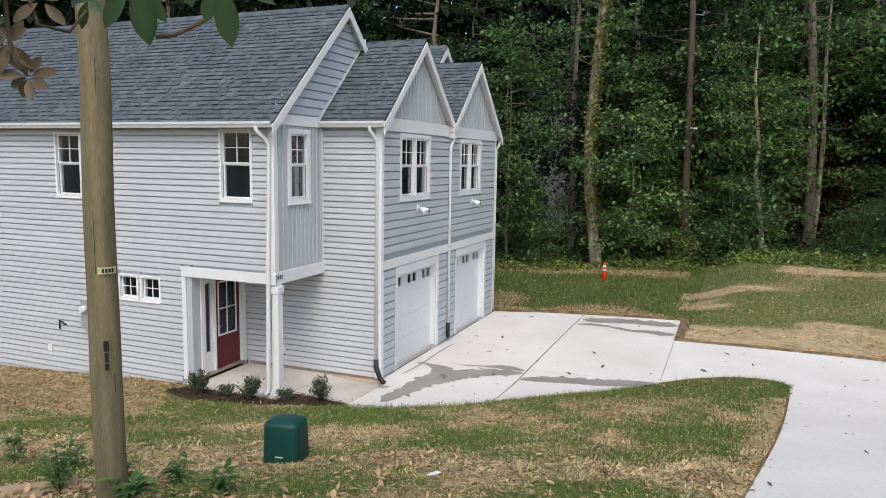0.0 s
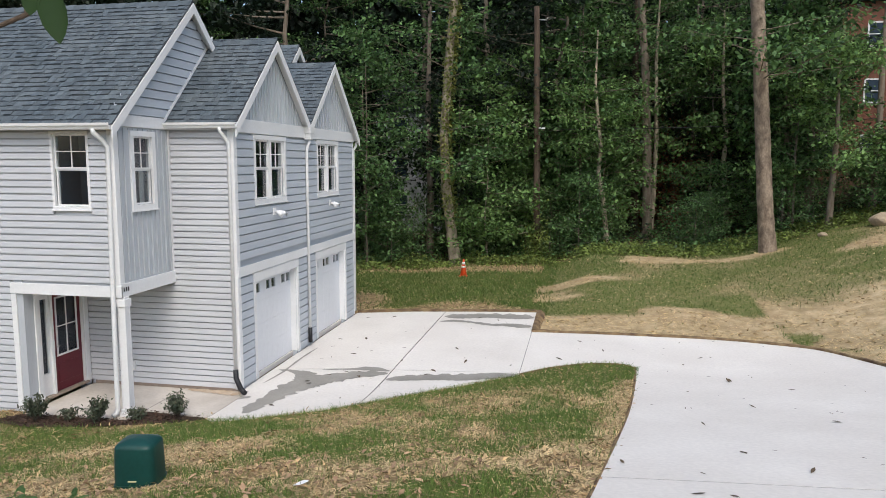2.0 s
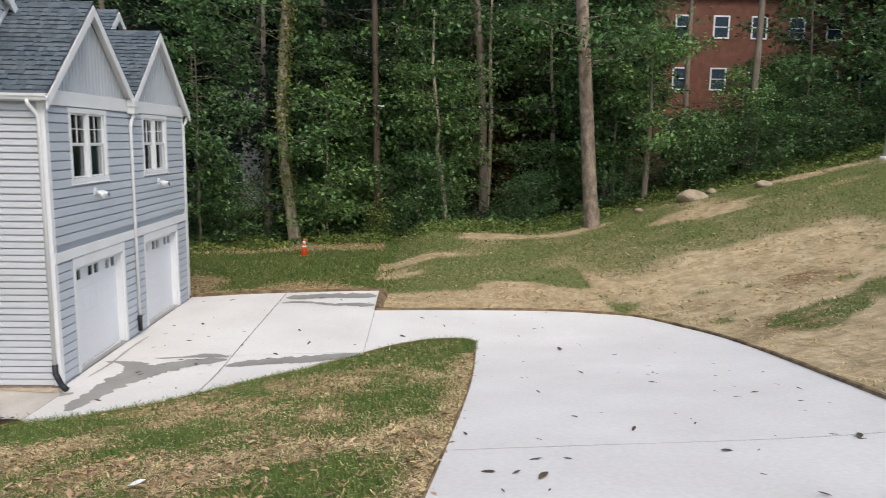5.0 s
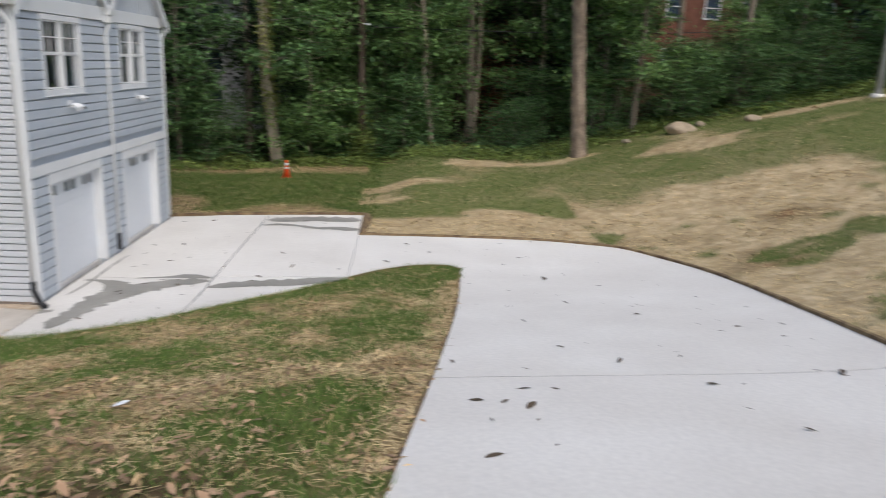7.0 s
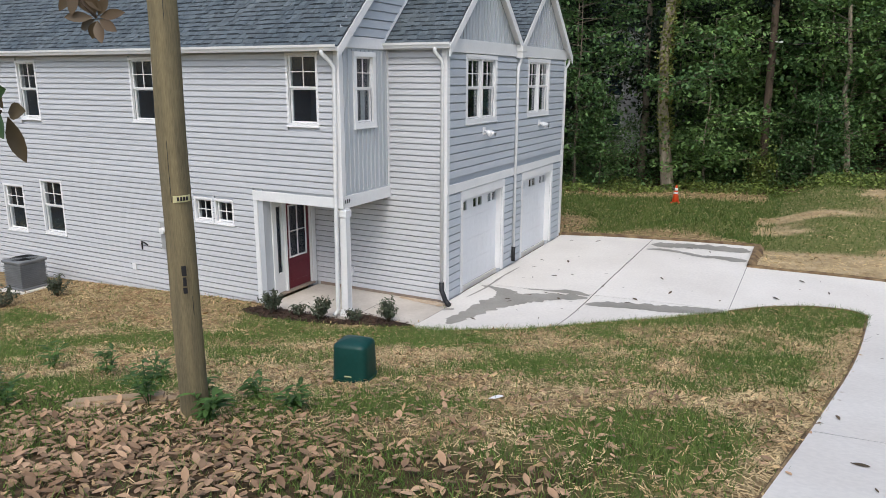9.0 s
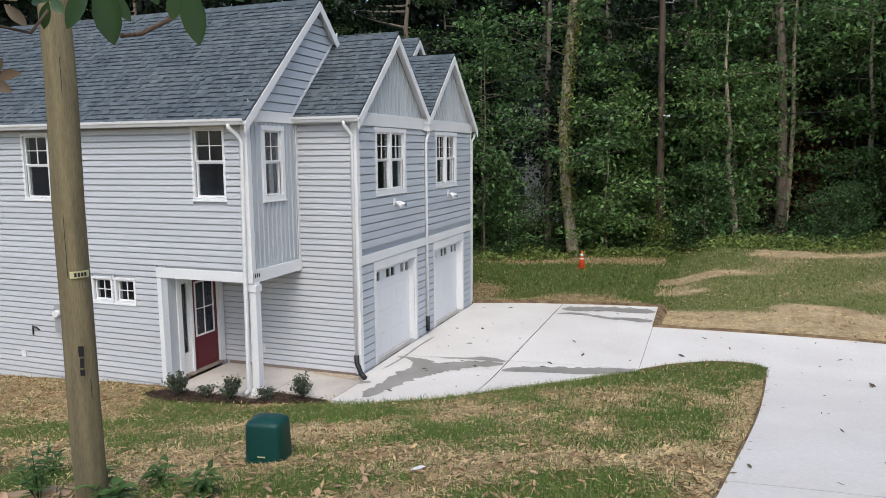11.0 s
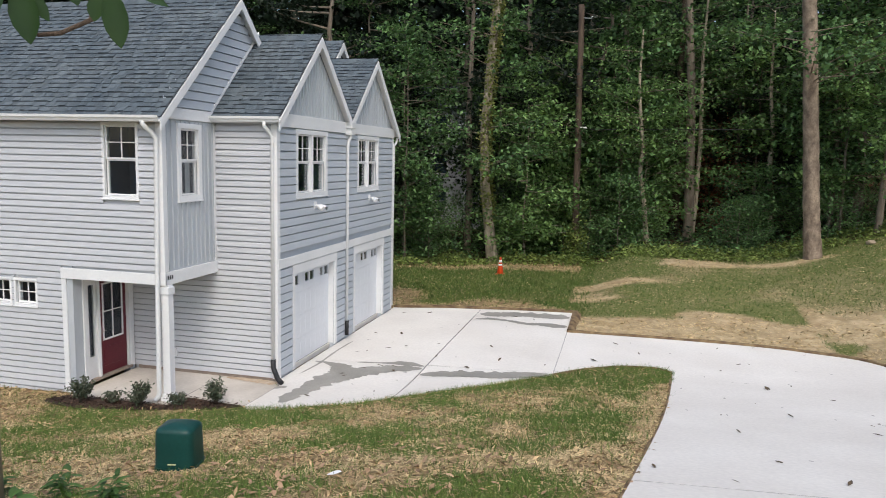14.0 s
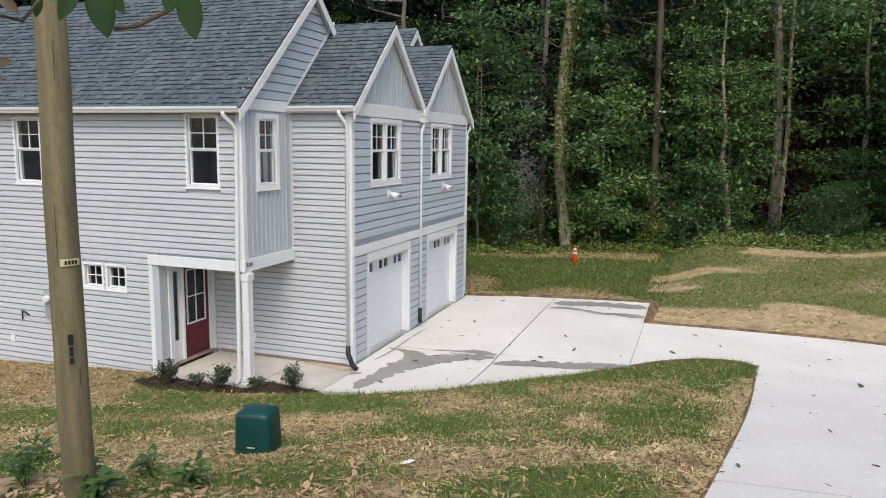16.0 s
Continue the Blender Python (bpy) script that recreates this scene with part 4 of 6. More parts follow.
rake(-1.42, -1.23, RIDGE_B, RIDGE_Z, 3.9, 9.65)
# flashing where the small roof meets the gable wall
bm = bmesh.new()
for x in (-1.41,):
    vs = [bm.verts.new(p) for p in ((x, -0.18, 5.53), (x, 1.9, SM_Z + 0.03), (x, 1.9, SM_Z + 0.11), (x, -0.18, 5.61))]
    w2 = [bm.verts.new(v.co + Vector((0.03, 0, 0))) for v in vs]
    bm.faces.new(vs)
    bm.faces.new(w2[::-1])
    for i in range(4):
        bm.faces.new((vs[i], w2[i], w2[(i + 1) % 4], vs[(i + 1) % 4]))
part("flashing_trim", bm, M_TRIM, house)


# ---- gutters, soffits and downpipes ----
def gutter(x0, x1, y, z, out=-1):
    bm = bmesh.new()
    prof = [(0, -0.115), (0.075, -0.115), (0.095, -0.07), (0.115, -0.045), (0.12, 0.0), (0.105, 0.0), (0.10, -0.04), (0.08, -0.065), (0.068, -0.10), (0.012, -0.10), (0.012, 0.0), (0, 0)]
    ra = [bm.verts.new((x0, y + out * a, z + b)) for a, b in prof]
    rb = [bm.verts.new((x1, y + out * a, z + b)) for a, b in prof]
    n = len(prof)
    bm.faces.new(ra)
    bm.faces.new(rb[::-1])
    for i in range(n):
        bm.faces.new((ra[i], rb[i], rb[(i + 1) % n], ra[(i + 1) % n]))
    return part("gutter", bm, M_GUTTER, house)


gutter(-16.3, -1.25, -2.03, 5.42)
gutter(-1.40, 0.19, -0.16, 5.52)
for x0, x1, y0, y1, z in ((-16.3, -1.42, -2.03, -1.79, 5.32), (-1.40, 0.0, -0.16, 0.01, 5.40)):
    bm = bmesh.new()
    box(bm, x0, x1, y0, y1, z, z + 0.02)
    box(bm, x0, x1, y0, y0 + 0.02, z - 0.02, z + 0.1)
    part("soffit", bm, M_TRIM, house)


def downpipe(pts, material=None, r=0.038, name="downpipe"):
    bm = bmesh.new()
    tube(bm, pts, r, 8)
    return part(name, bm, material or M_GUTTER, house)


downpipe([(-1.60, -2.09, 5.32), (-1.60, -2.09, 5.26), (-1.52, -1.95, 5.12), (-1.47, -1.885, 5.0), (-1.51, -1.895, 2.55), (-1.54, -1.89, 0.14), (-1.55, -1.91, 0.06), (-1.58, -1.99, 0.01)], r=0.044)
downpipe([(-0.16, -0.22, 5.42), (-0.16, -0.22, 5.34), (-0.10, -0.13, 5.22), (-0.06, -0.075, 5.12), (-0.06, -0.075, 0.42)])
downpipe([(0.13, 3.84, 5.32), (0.13, 3.84, 5.24), (0.09, 3.80, 5.12), (0.08, 3.78, 4.98), (0.08, 3.78, 0.45)])
downpipe([(0.10, 7.86, 5.35), (0.08, 7.80, 5.2), (0.02, 7.76, 5.1), (0.02, 7.76, 0.1)])
downpipe([(-0.06, -0.075, 0.44), (-0.06, -0.075, 0.26), (0.0, -0.11, 0.18), (0.10, -0.20, 0.08), (0.24, -0.30, 0.03)], M_BLACK, 0.055, "drain_elbow")
downpipe([(0.08, 3.78, 0.47), (0.08, 3.78, 0.08)], M_BLACK, 0.055, "drain_elbow")
bm = bmesh.new()
box(bm, 0.0, 0.22, 3.70, 3.98, 5.46, 5.62)
vs = box(bm, 0.02, 0.20, 3.74, 3.94, 5.30, 5.46)
part("rain_collector", bevelled(bm, 0.01), M_GUTTER, house, "white metal collector box at the valley")


# floodlights over the garage doors
def floodlight(y):
    f = sub("flood_light")
    bm = bmesh.new()
    box(bm, 0.02, 0.06, y - 0.06, y + 0.06, 3.54, 3.70)
    part("back_plate", bevelled(bm, 0.008), M_TRIM, f)
    for dy in (-0.05, 0.11):
        bm = bmesh.new()
        tube(bm, [(0.05, y + dy * 0.4, 3.6), (0.12, y + dy, 3.62), (0.20, y + dy * 1.5, 3.57), (0.26, y + dy * 1.8, 3.54)], [0.015, 0.03, 0.05, 0.055], 8)
        part("lamp_head", bm, M_TRIM, f)


floodlight(1.84)
floodlight(5.55)


# ---- fittings on the house walls ----
def small_sub(name, boxes, material, label=""):
    bm = bmesh.new()
    for face, u0, u1, z0, z1, d0, d1 in boxes:
        face.box(bm, u0, u1, z0, z1, d0, d1)
    return part(name, bevelled(bm, 0.005), material, house, label)


meter = small_sub("electric_meter", [(SIDE, -6.54, -6.28, 0.86, 1.50, 0.0, 0.14)], M_METAL, "grey electric meter box with conduit")
bm = bmesh.new()
tube(bm, [SIDE.at(-6.41, 1.32, 0.14), SIDE.at(-6.41, 1.32, 0.24)], [0.085, 0.075], 14)
part("meter_dial", bm, M_GUTTER, meter)
bm = bmesh.new()
tube(bm, [SIDE.at(-6.41, 0.87, 0.06), SIDE.at(-6.41, -0.32, 0.06)], 0.03, 8)
part("conduit", bm, M_METAL, meter)
bm = bmesh.new()
tube(bm, [SIDE.at(-7.32, 0.74, 0.05), SIDE.at(-7.32, 0.90, 0.05), SIDE.at(-7.28, 0.95, 0.09), SIDE.at(-7.16, 0.93, 0.10), SIDE.at(-7.13, 0.86, 0.04)], 0.018, 8)
part("hose_bib", bm, M_BLACK, house, "black curved pipe on the siding")
small_sub("wall_socket", [(SIDE, -7.73, -7.60, 0.19, 0.35, 0.0, 0.06)], M_TRIM)
small_sub("wall_socket", [(GSIDE, -2.56, -2.40, 0.30, 0.48, 0.0, 0.06)], M_TRIM)
small_sub("socket_cover", [(GSIDE, -2.52, -2.45, 0.35, 0.43, 0.061, 0.08)], M_METAL)
for i in range(3):
    small_sub("house_number_bar", [(BAY, -1.78 + i * 0.065, -1.745 + i * 0.065, 2.34, 2.42, 0.051, 0.058)], M_BLACK)


# ---- the utility pole at the kerb of the lawn ----
def utility_pole(at, top, r0, r1, label, tag=False):
    p = thing("utility_pole", label, "utility pole", at)
    bm = bmesh.new()
    n = 18
    pts = [(0.01 * math.sin(k * 0.9), 0.008 * math.cos(k * 1.3), -0.25 + (top + 0.25) * k / n) for k in range(n + 1)]
    tube(bm, pts, [r0 + (r1 - r0) * k / n for k in range(n + 1)], 20)
    part("pole_shaft", bm, M_POLE if tag else M_OLDPOLE, p)
    return p


pole_z = height(1.47, -8.6)
POLE = utility_pole((1.47, -8.6, pole_z), 8.0, 0.146, 0.118, "weathered tan wooden utility pole standing in the lawn", True)


def on_pole(name, z, half, h, mat_, ang, out, parent):
    """A curved plate that follows the pole's round face."""
    bm = bmesh.new()
    r = 0.146 - 0.028 * z / 8.0
    n = 6
    ring = []
    for i in range(n + 1):
        a = ang + (i / n - 0.5) * 2 * half
        for zz in (z - h, z + h):
            for rr in (r + 0.001, r + out):
                ring.append(bm.verts.new((math.cos(a) * rr, math.sin(a) * rr, zz)))
    for i in range(n):
        q = ring[i * 4:i * 4 + 8]
        for f in ((1, 3, 7, 5), (0, 4, 6, 2), (0, 1, 5, 4), (2, 6, 7, 3)):
            bm.faces.new([q[k] for k in f])
    bm.faces.new([ring[k] for k in (0, 2, 3, 1)])
    bm.faces.new([ring[-4 + k] for k in (0, 1, 3, 2)])
    return part(name, bm, mat_, parent)


M_TAG = mat("pale_yellow_plate", (0.62, 0.58, 0.32), rough=0.5, big=6, mix=0.15)
CAM_ANG = math.atan2(-13.55 + 8.6, 6.9 - 1.47)
plate = on_pole("number_plate", 3.68 - pole_z, 0.62, 0.032, M_TAG, CAM_ANG + 0.35, 0.006, POLE)
for i in range(4):
    on_pole("number_bar", 3.68 - pole_z, 0.07, 0.018, M_BLACK, CAM_ANG + 0.05 + i * 0.2, 0.010, plate)
for z, h, half in ((2.97, 0.05, 0.16), (2.86, 0.045, 0.12), (2.77, 0.03, 0.14), (2.12, 0.10, 0.07)):
    on_pole("branded_mark", z - pole_z, half, h, M_BLACK, CAM_ANG + 0.05, 0.003, POLE)
for z, a, w in ((4.6, 0.3, 0.012), (3.95, -0.4, 0.01), (2.4, 0.5, 0.012), (5.3, 0.1, 0.012)):
    on_pole("drying_crack", z - pole_z, w * 0.3 / 0.17, 0.30, M_BLACK, CAM_ANG + a, 0.002, POLE)


# ---- green utility pedestal ----
def pedestal(at, turn):
    p = thing("utility_pedestal", "dark green moulded plastic utility box standing in the grass", "utility box", at)
    p.matrix_basis = pose(*at, 0, 0, turn)
    bm = bmesh.new()
    prof = [(0.305, -0.12), (0.30, 0.02), (0.295, 0.30), (0.285, 0.535), (0.277, 0.562), (0.25, 0.588), (0.13, 0.628), (0.0, 0.64)]
    rings = []
    n = 40
    for hw, z in prof[:-1]:
        ring = []
        for k in range(n):
            a = 2 * math.pi * k / n
            c, s = math.cos(a), math.sin(a)
            e = 0.40
            ring.append(bm.verts.new((hw * math.copysign(abs(c) ** e, c), hw * 0.92 * math.copysign(abs(s) ** e, s), z)))
        rings.append(ring)
    tip = bm.verts.new((0, 0, prof[-1][1]))
    for a, b in zip(rings, rings[1:]):
        for k in range(n):
            bm.faces.new((a[k], a[(k + 1) % n], b[(k + 1) % n], b[k])).smooth = True
    for k in range(n):
        bm.faces.new((rings[-1][k], rings[-1][(k + 1) % n], tip)).smooth = True
    part("cover", bm, M_GREEN, p)
    bm = bmesh.new()
    n = 40
    for z, d in ((0.055, 0.312),):
        vs = []
        for k in range(n):
            a = 2 * math.pi * k / n
            c, s = math.cos(a), math.sin(a)
            for hw, zz in ((d - 0.02, z), (d, z), (d, z + 0.025), (d - 0.02, z + 0.025)):
                vs.append(bm.verts.new((hw * math.copysign(abs(c) ** 0.40, c), hw * 0.92 * math.copysign(abs(s) ** 0.40, s), zz)))
        for k in range(n):
            a, b = k * 4, ((k + 1) % n) * 4
            for i in range(4):
                j = (i + 1) % 4
                bm.faces.new((vs[a + i], vs[b + i], vs[b + j], vs[a + j]))
    part("base_rim", bm, M_GREEN, p)
    bm = bmesh.new()
    box(bm, -0.06, 0.06, -0.285, -0.272, 0.135, 0.15)
    part("label_strip", bm, M_TAG, p, "small pale label strip")
    return p


ped = pedestal((1.95, -6.36, height(1.95, -6.36)), 10)
ped.scale = (0.80, 0.80, 0.91)


# ---- traffic cone ----
def traffic_cone(at):
    c = thing("traffic_cone", "orange traffic cone with white collars on the grass", "traffic cone", at)
    bm = bmesh.new()
    box(bm, -0.18, 0.18, -0.18, 0.18, 0.0, 0.035)
    part("base", bevelled(bm, 0.012), M_ORANGE, c)

    def ring(name, z0, z1, m, extra):
        bm = bmesh.new()
        r = lambda z: 0.14 - 0.11 * (z - 0.035) / 0.68 + extra
        tube(bm, [(0, 0, z0), (0, 0, (z0 + z1) / 2), (0, 0, z1)], [r(z0), r((z0 + z1) / 2), r(z1)], 18)
        part(name, bm, m, c)

    ring("body", 0.035, 0.715, M_ORANGE, 0.0)
    ring("collar", 0.50, 0.60, M_TRIM, 0.004)
    ring("collar", 0.37, 0.43, M_TRIM, 0.004)


traffic_cone((2.2, 15.6, height(2.2, 15.6)))


# ---- air conditioner by the far end of the side wall ----
ac = thing("air_conditioner", "grey outdoor air conditioning unit on a pad", "air conditioner", (-10.45, -2.85, height(-10.45, -2.85)))
bm = bmesh.new()
box(bm, -0.45, 0.45, -0.45, 0.45, -0.05, 0.06)
part("pad", bevelled(bm, 0.01), M_CONC, ac)
bm = bmesh.new()
box(bm, -0.36, 0.36, -0.36, 0.36, 0.06, 0.12)
box(bm, -0.33, 0.33, -0.33, 0.33, 0.12, 0.72)
box(bm, -0.37, 0.37, -0.37, 0.37, 0.72, 0.80)
part("case", bevelled(bm, 0.02), M_CASE, ac)
for k in range(12):
    bm = bmesh.new()
    z = 0.15 + k * 0.046
    box(bm, -0.345, 0.345, -0.348, -0.331, z, z + 0.016)
    box(bm, 0.331, 0.348, -0.345, 0.345, z, z + 0.016)
    part("louvre", bm, M_CASE, ac)
bm = bmesh.new()
for k in range(7):
    bmesh.ops.create_cone(bm, segments=24, radius1=0.05 + k * 0.042, radius2=0.05 + k * 0.042, depth=0.01, cap_ends=False, matrix=Matrix.Translation((0, 0, 0.81)))
part("fan_guard", bm, M_BLACK, ac)


# ---- leaves and small plants ----
def leaf_mat(name, a, b, rand=0.35, rough=0.5, tr=0.3):
    return mat(name, a, b, rough=rough, big=2.0, fine=9, mix=0.18, bump=0, rand=rand, island=True, spec=0.3, translucent=tr)


M_LEAF = leaf_mat("woodland_leaf", (0.12, 0.21, 0.066), (0.065, 0.13, 0.05), 0.75)
# brighter copy of the leaf: light on the outer foliage put into its colour
M_LEAF2 = leaf_mat("lit_sapling_leaf", (0.185, 0.295, 0.09), (0.11, 0.20, 0.068), 0.7)
# dark copy of the leaf: the deep woods' shade is in its colour
M_LEAF3 = leaf_mat("shade_toned_woodland_leaf", (0.021, 0.036, 0.019), (0.012, 0.022, 0.012), 0.6)
M_IVY = leaf_mat("ivy_leaf", (0.24, 0.29, 0.075), (0.13, 0.19, 0.05), 0.5)
# yellower ivy copy for trunks, sunlight put into its colour
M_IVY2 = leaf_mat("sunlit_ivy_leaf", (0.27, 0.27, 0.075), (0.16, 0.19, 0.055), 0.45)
M_RUST = leaf_mat("rusty_dead_leaf", (0.28, 0.10, 0.055), (0.16, 0.075, 0.045), 0.5)
M_SHRUB = leaf_mat("small_shrub_leaf", (0.115, 0.13, 0.085), (0.065, 0.085, 0.05), 0.4)
M_WEED = leaf_mat("weed_leaf", (0.105, 0.19, 0.05), (0.07, 0.14, 0.04), 0.35)
M_MAG = leaf_mat("magnolia_leaf", (0.024, 0.058, 0.018), (0.04, 0.078, 0.025), 0.25, 0.3, 0.12)
M_MAGB = leaf_mat("bronze_magnolia_leaf", (0.14, 0.09, 0.05), (0.10, 0.075, 0.04), 0.3, 0.45, 0.15)
M_DEAD = leaf_mat("fallen_leaf", (0.45, 0.295, 0.18), (0.27, 0.165, 0.095), 0.45, 0.8, 0.0)
M_DEAD2 = leaf_mat("dark_dry_leaf", (0.13, 0.09, 0.055), (0.08, 0.06, 0.04), 0.4, 0.8, 0.0)
M_BLADE = leaf_mat("grass_blade", (0.115, 0.20, 0.04), (0.16, 0.225, 0.055), 0.4, 0.6, 0.3)
M_CHIP = leaf_mat("bark_chip", (0.10, 0.06, 0.04), (0.05, 0.03, 0.022), 0.5, 0.9, 0.0)
M_BLADE2 = leaf_mat("bank_grass_blade", (0.085, 0.15, 0.03), (0.15, 0.19, 0.05), 0.4, 0.6, 0.3)
M_SCRAP = leaf_mat("tan_straw_scrap", (0.50, 0.36, 0.19), (0.30, 0.195, 0.10), 0.55, 0.85, 0.0)
M_STRAW = leaf_mat("straw", (0.62, 0.48, 0.26), (0.42, 0.30, 0.15), 0.45, 0.8, 0.0)


def leaf_cloud(points, sizes, tilt, seed, aspect=0.55):
    """Small folded leaves, four corners each, at the points."""
    rng = np.random.default_rng(seed)
    P = np.asarray(points, float)
    n = len(P)
    S = np.asarray(sizes, float).reshape(-1, 1) * np.ones((n, 1))
    yaw = rng.uniform(0, 2 * np.pi, n)
    el = rng.normal(-0.25, tilt, n)
    d = np.stack([np.cos(yaw) * np.cos(el), np.sin(yaw) * np.cos(el), np.sin(el)], 1)
    up = rng.normal(0, 0.45, (n, 3)) + np.array([0, 0, 1.0])
    side = np.cross(d, up)
    side /= np.linalg.norm(side, axis=1, keepdims=True) + 1e-9
    nrm = np.cross(side, d)
    a = P
    b = P + d * S * 0.45 + side * S * aspect * 0.5 + nrm * S * 0.08
    c = P + d * S
    e = P + d * S * 0.45 - side * S * aspect * 0.5 + nrm * S * 0.08
    V = np.stack([a, b, c, e], 1).reshape(-1, 3)
    F = np.arange(4 * n).reshape(-1, 4)
    return V, F


def cloud_mesh(name, V, F, material):
    me = bpy.data.meshes.new(name)
    me.vertices.add(len(V))
    me.vertices.foreach_set("co", np.asarray(V, np.float32).ravel())
    k = F.shape[1]
    me.loops.add(F.size)
    me.loops.foreach_set("vertex_index", F.ravel().astype(np.int32))
    me.polygons.add(len(F))
    me.polygons.foreach_set("loop_start", np.arange(0, F.size, k, dtype=np.int32))
    me.materials.append(material)
    me.update(calc_edges=True)
    me.validate()
    return me


def cloud(name, V, F, material, parent=None):
    ob = new(name, cloud_mesh(name, V, F, material))
    if parent is not None:
        ob.parent = parent
    return ob


def big_leaf(bm, base, tip, width, droop=0.0, up=(0, 0, 1)):
    """One broad leaf with a folded midrib and a pointed end."""
    base, tip = Vector(base), Vector(tip)
    d = tip - base
    L = d.length
    d.normalize()
    side = d.cross(Vector(up))
    if side.length < 0.1:
        side = d.cross(Vector((0.6, 0.8, 0)))
    side.normalize()
    nrm = side.cross(d)
    prof = [(0.0, 0.03), (0.12, 0.35), (0.3, 0.8), (0.5, 1.0), (0.7, 0.88), (0.86, 0.52), (0.95, 0.2), (1.0, 0.0)]
    rows = []
    for t, w in prof:
        c = base + d * (t * L) - nrm * (droop * L * t * t)
        hw = width * 0.5 * w
        rows.append([bm.verts.new(c - side * hw + nrm * hw * 0.3), bm.verts.new(c), bm.verts.new(c + side * hw + nrm * hw * 0.3)])
    for a, b in zip(rows, rows[1:]):
        for i in (0, 1):
            bm.faces.new((a[i], a[i + 1], b[i + 1], b[i])).smooth = True


# magnolia whose twigs hang into the view
magnolia = thing("magnolia_tree", "magnolia tree with glossy green and bronze leaves on drooping twigs", "tree", (4.0, -14.6, height(4.0, -14.6)))
base = Vector((4.0, -14.6, height(4.0, -14.6)))


def mag(p):
    return Vector(p) - base


bm = bmesh.new()
tube(bm, [(0, 0, -0.2), (0.05, 0.05, 1.5), (0.0, 0.15, 3.2), (0.1, 0.3, 4.6), (0.1, 0.4, 6.0)], [0.16, 0.13, 0.11, 0.08, 0.04], 12)
part("trunk", bm, M_BARK, magnolia)
for pts, rad in (
    ([(4.05, -14.4, 5.4), (4.6, -13.3, 6.0), (5.3, -12.2, 5.75), (5.46, -11.80, 5.30), (5.416, -11.779, 5.141), (5.348, -11.826, 5.096), (5.304, -11.863, 5.086)], [0.05, 0.035, 0.02, 0.011, 0.008, 0.007, 0.006]),
    ([(4.6, -13.3, 6.0), (4.9, -12.5, 5.8), (5.33, -12.0, 5.30), (5.33, -12.0, 5.18)], [0.03, 0.02, 0.01, 0.006]),
    ([(4.0, -14.3, 5.2), (4.0, -13.0, 5.8), (4.05, -11.8, 5.65), (4.107, -11.428, 5.36), (4.085, -11.40, 5.2), (4.099, -11.395, 5.12), (4.121, -11.351, 5.063)], [0.05, 0.035, 0.02, 0.01, 0.009, 0.008, 0.007]),
    ([(4.05, -11.8, 5.65), (4.45, -11.62, 5.40), (4.477, -11.584, 5.214), (4.543, -11.503, 5.197), (4.596, -11.467, 5.281)], [0.018, 0.011, 0.008, 0.007, 0.005]),
    ([(4.0, -14.0, 4.9), (4.2, -13.0, 5.1), (4.45, -12.3, 4.85), (4.53, -12.07, 4.70)], [0.04, 0.025, 0.012, 0.007]),
):
    bm = bmesh.new()
    tube(bm, [mag(p) for p in pts], rad, 8)
    part("branch", bm, M_OLDPOLE, magnolia)


def mag_leaf(b, t, w, m, droop=0.06):
    bm = bmesh.new()
    big_leaf(bm, mag(b), mag(t), w, droop, (0.5, -0.85, 0.2))
    part("leaf", bm, m, magnolia)


for b, t, w in (((5.36, -11.979, 5.215), (5.356, -11.944, 5.045), 0.075), ((5.528, -11.84, 5.225), (5.532, -11.804, 5.053), 0.07), ((5.345, -12.005, 5.195), (5.277, -12.028, 5.083), 0.05),
                ((5.365, -11.97, 5.20), (5.40, -11.92, 5.11), 0.04), ((5.50, -11.85, 5.20), (5.484, -11.851, 5.121), 0.045), ((5.55, -11.83, 5.235), (5.65, -11.745, 5.18), 0.035),
                ((5.44, -11.9, 5.25), (5.45, -11.87, 5.16), 0.05), ((5.33, -12.02, 5.23), (5.22, -12.06, 5.15), 0.05)):
    mag_leaf(b, t, w, M_MAG)
rl = random.Random(11)
for c, r, m, k in (((4.121, -11.351, 5.063), 0.13, M_MAGB, 9), ((4.081, -11.40, 5.195), 0.13, M_MAGB, 7), ((4.0, -11.45, 5.28), 0.12, M_MAG, 6), ((4.54, -12.06, 4.70), 0.16, M_MAGB, 4), ((4.50, -12.10, 4.74), 0.17, M_MAG, 6), ((4.47, -12.18, 4.62), 0.13, M_MAG, 5), ((4.40, -12.2, 4.88), 0.16, M_MAG, 6), ((4.50, -11.58, 5.30), 0.12, M_MAGB, 5), ((4.60, -11.46, 5.33), 0.12, M_MAG, 6), ((4.15, -11.5, 5.42), 0.13, M_MAG, 7)):
    for i in range(k):
        a = 2 * math.pi * (i + rl.random() * 0.5) / k
        right, upv = Vector((0.93, 0.37, 0)), Vector((0, 0, 1))
        d = right * math.cos(a) + upv * math.sin(a) + Vector((0.37, -0.93, 0)) * rl.uniform(-0.4, 0.6)
        d.normalize()
        c_ = Vector(c)
        mag_leaf(c_ + d * 0.015, c_ + d * r * rl.uniform(0.75, 1.1), r * 0.36, m, rl.uniform(0.0, 0.15))


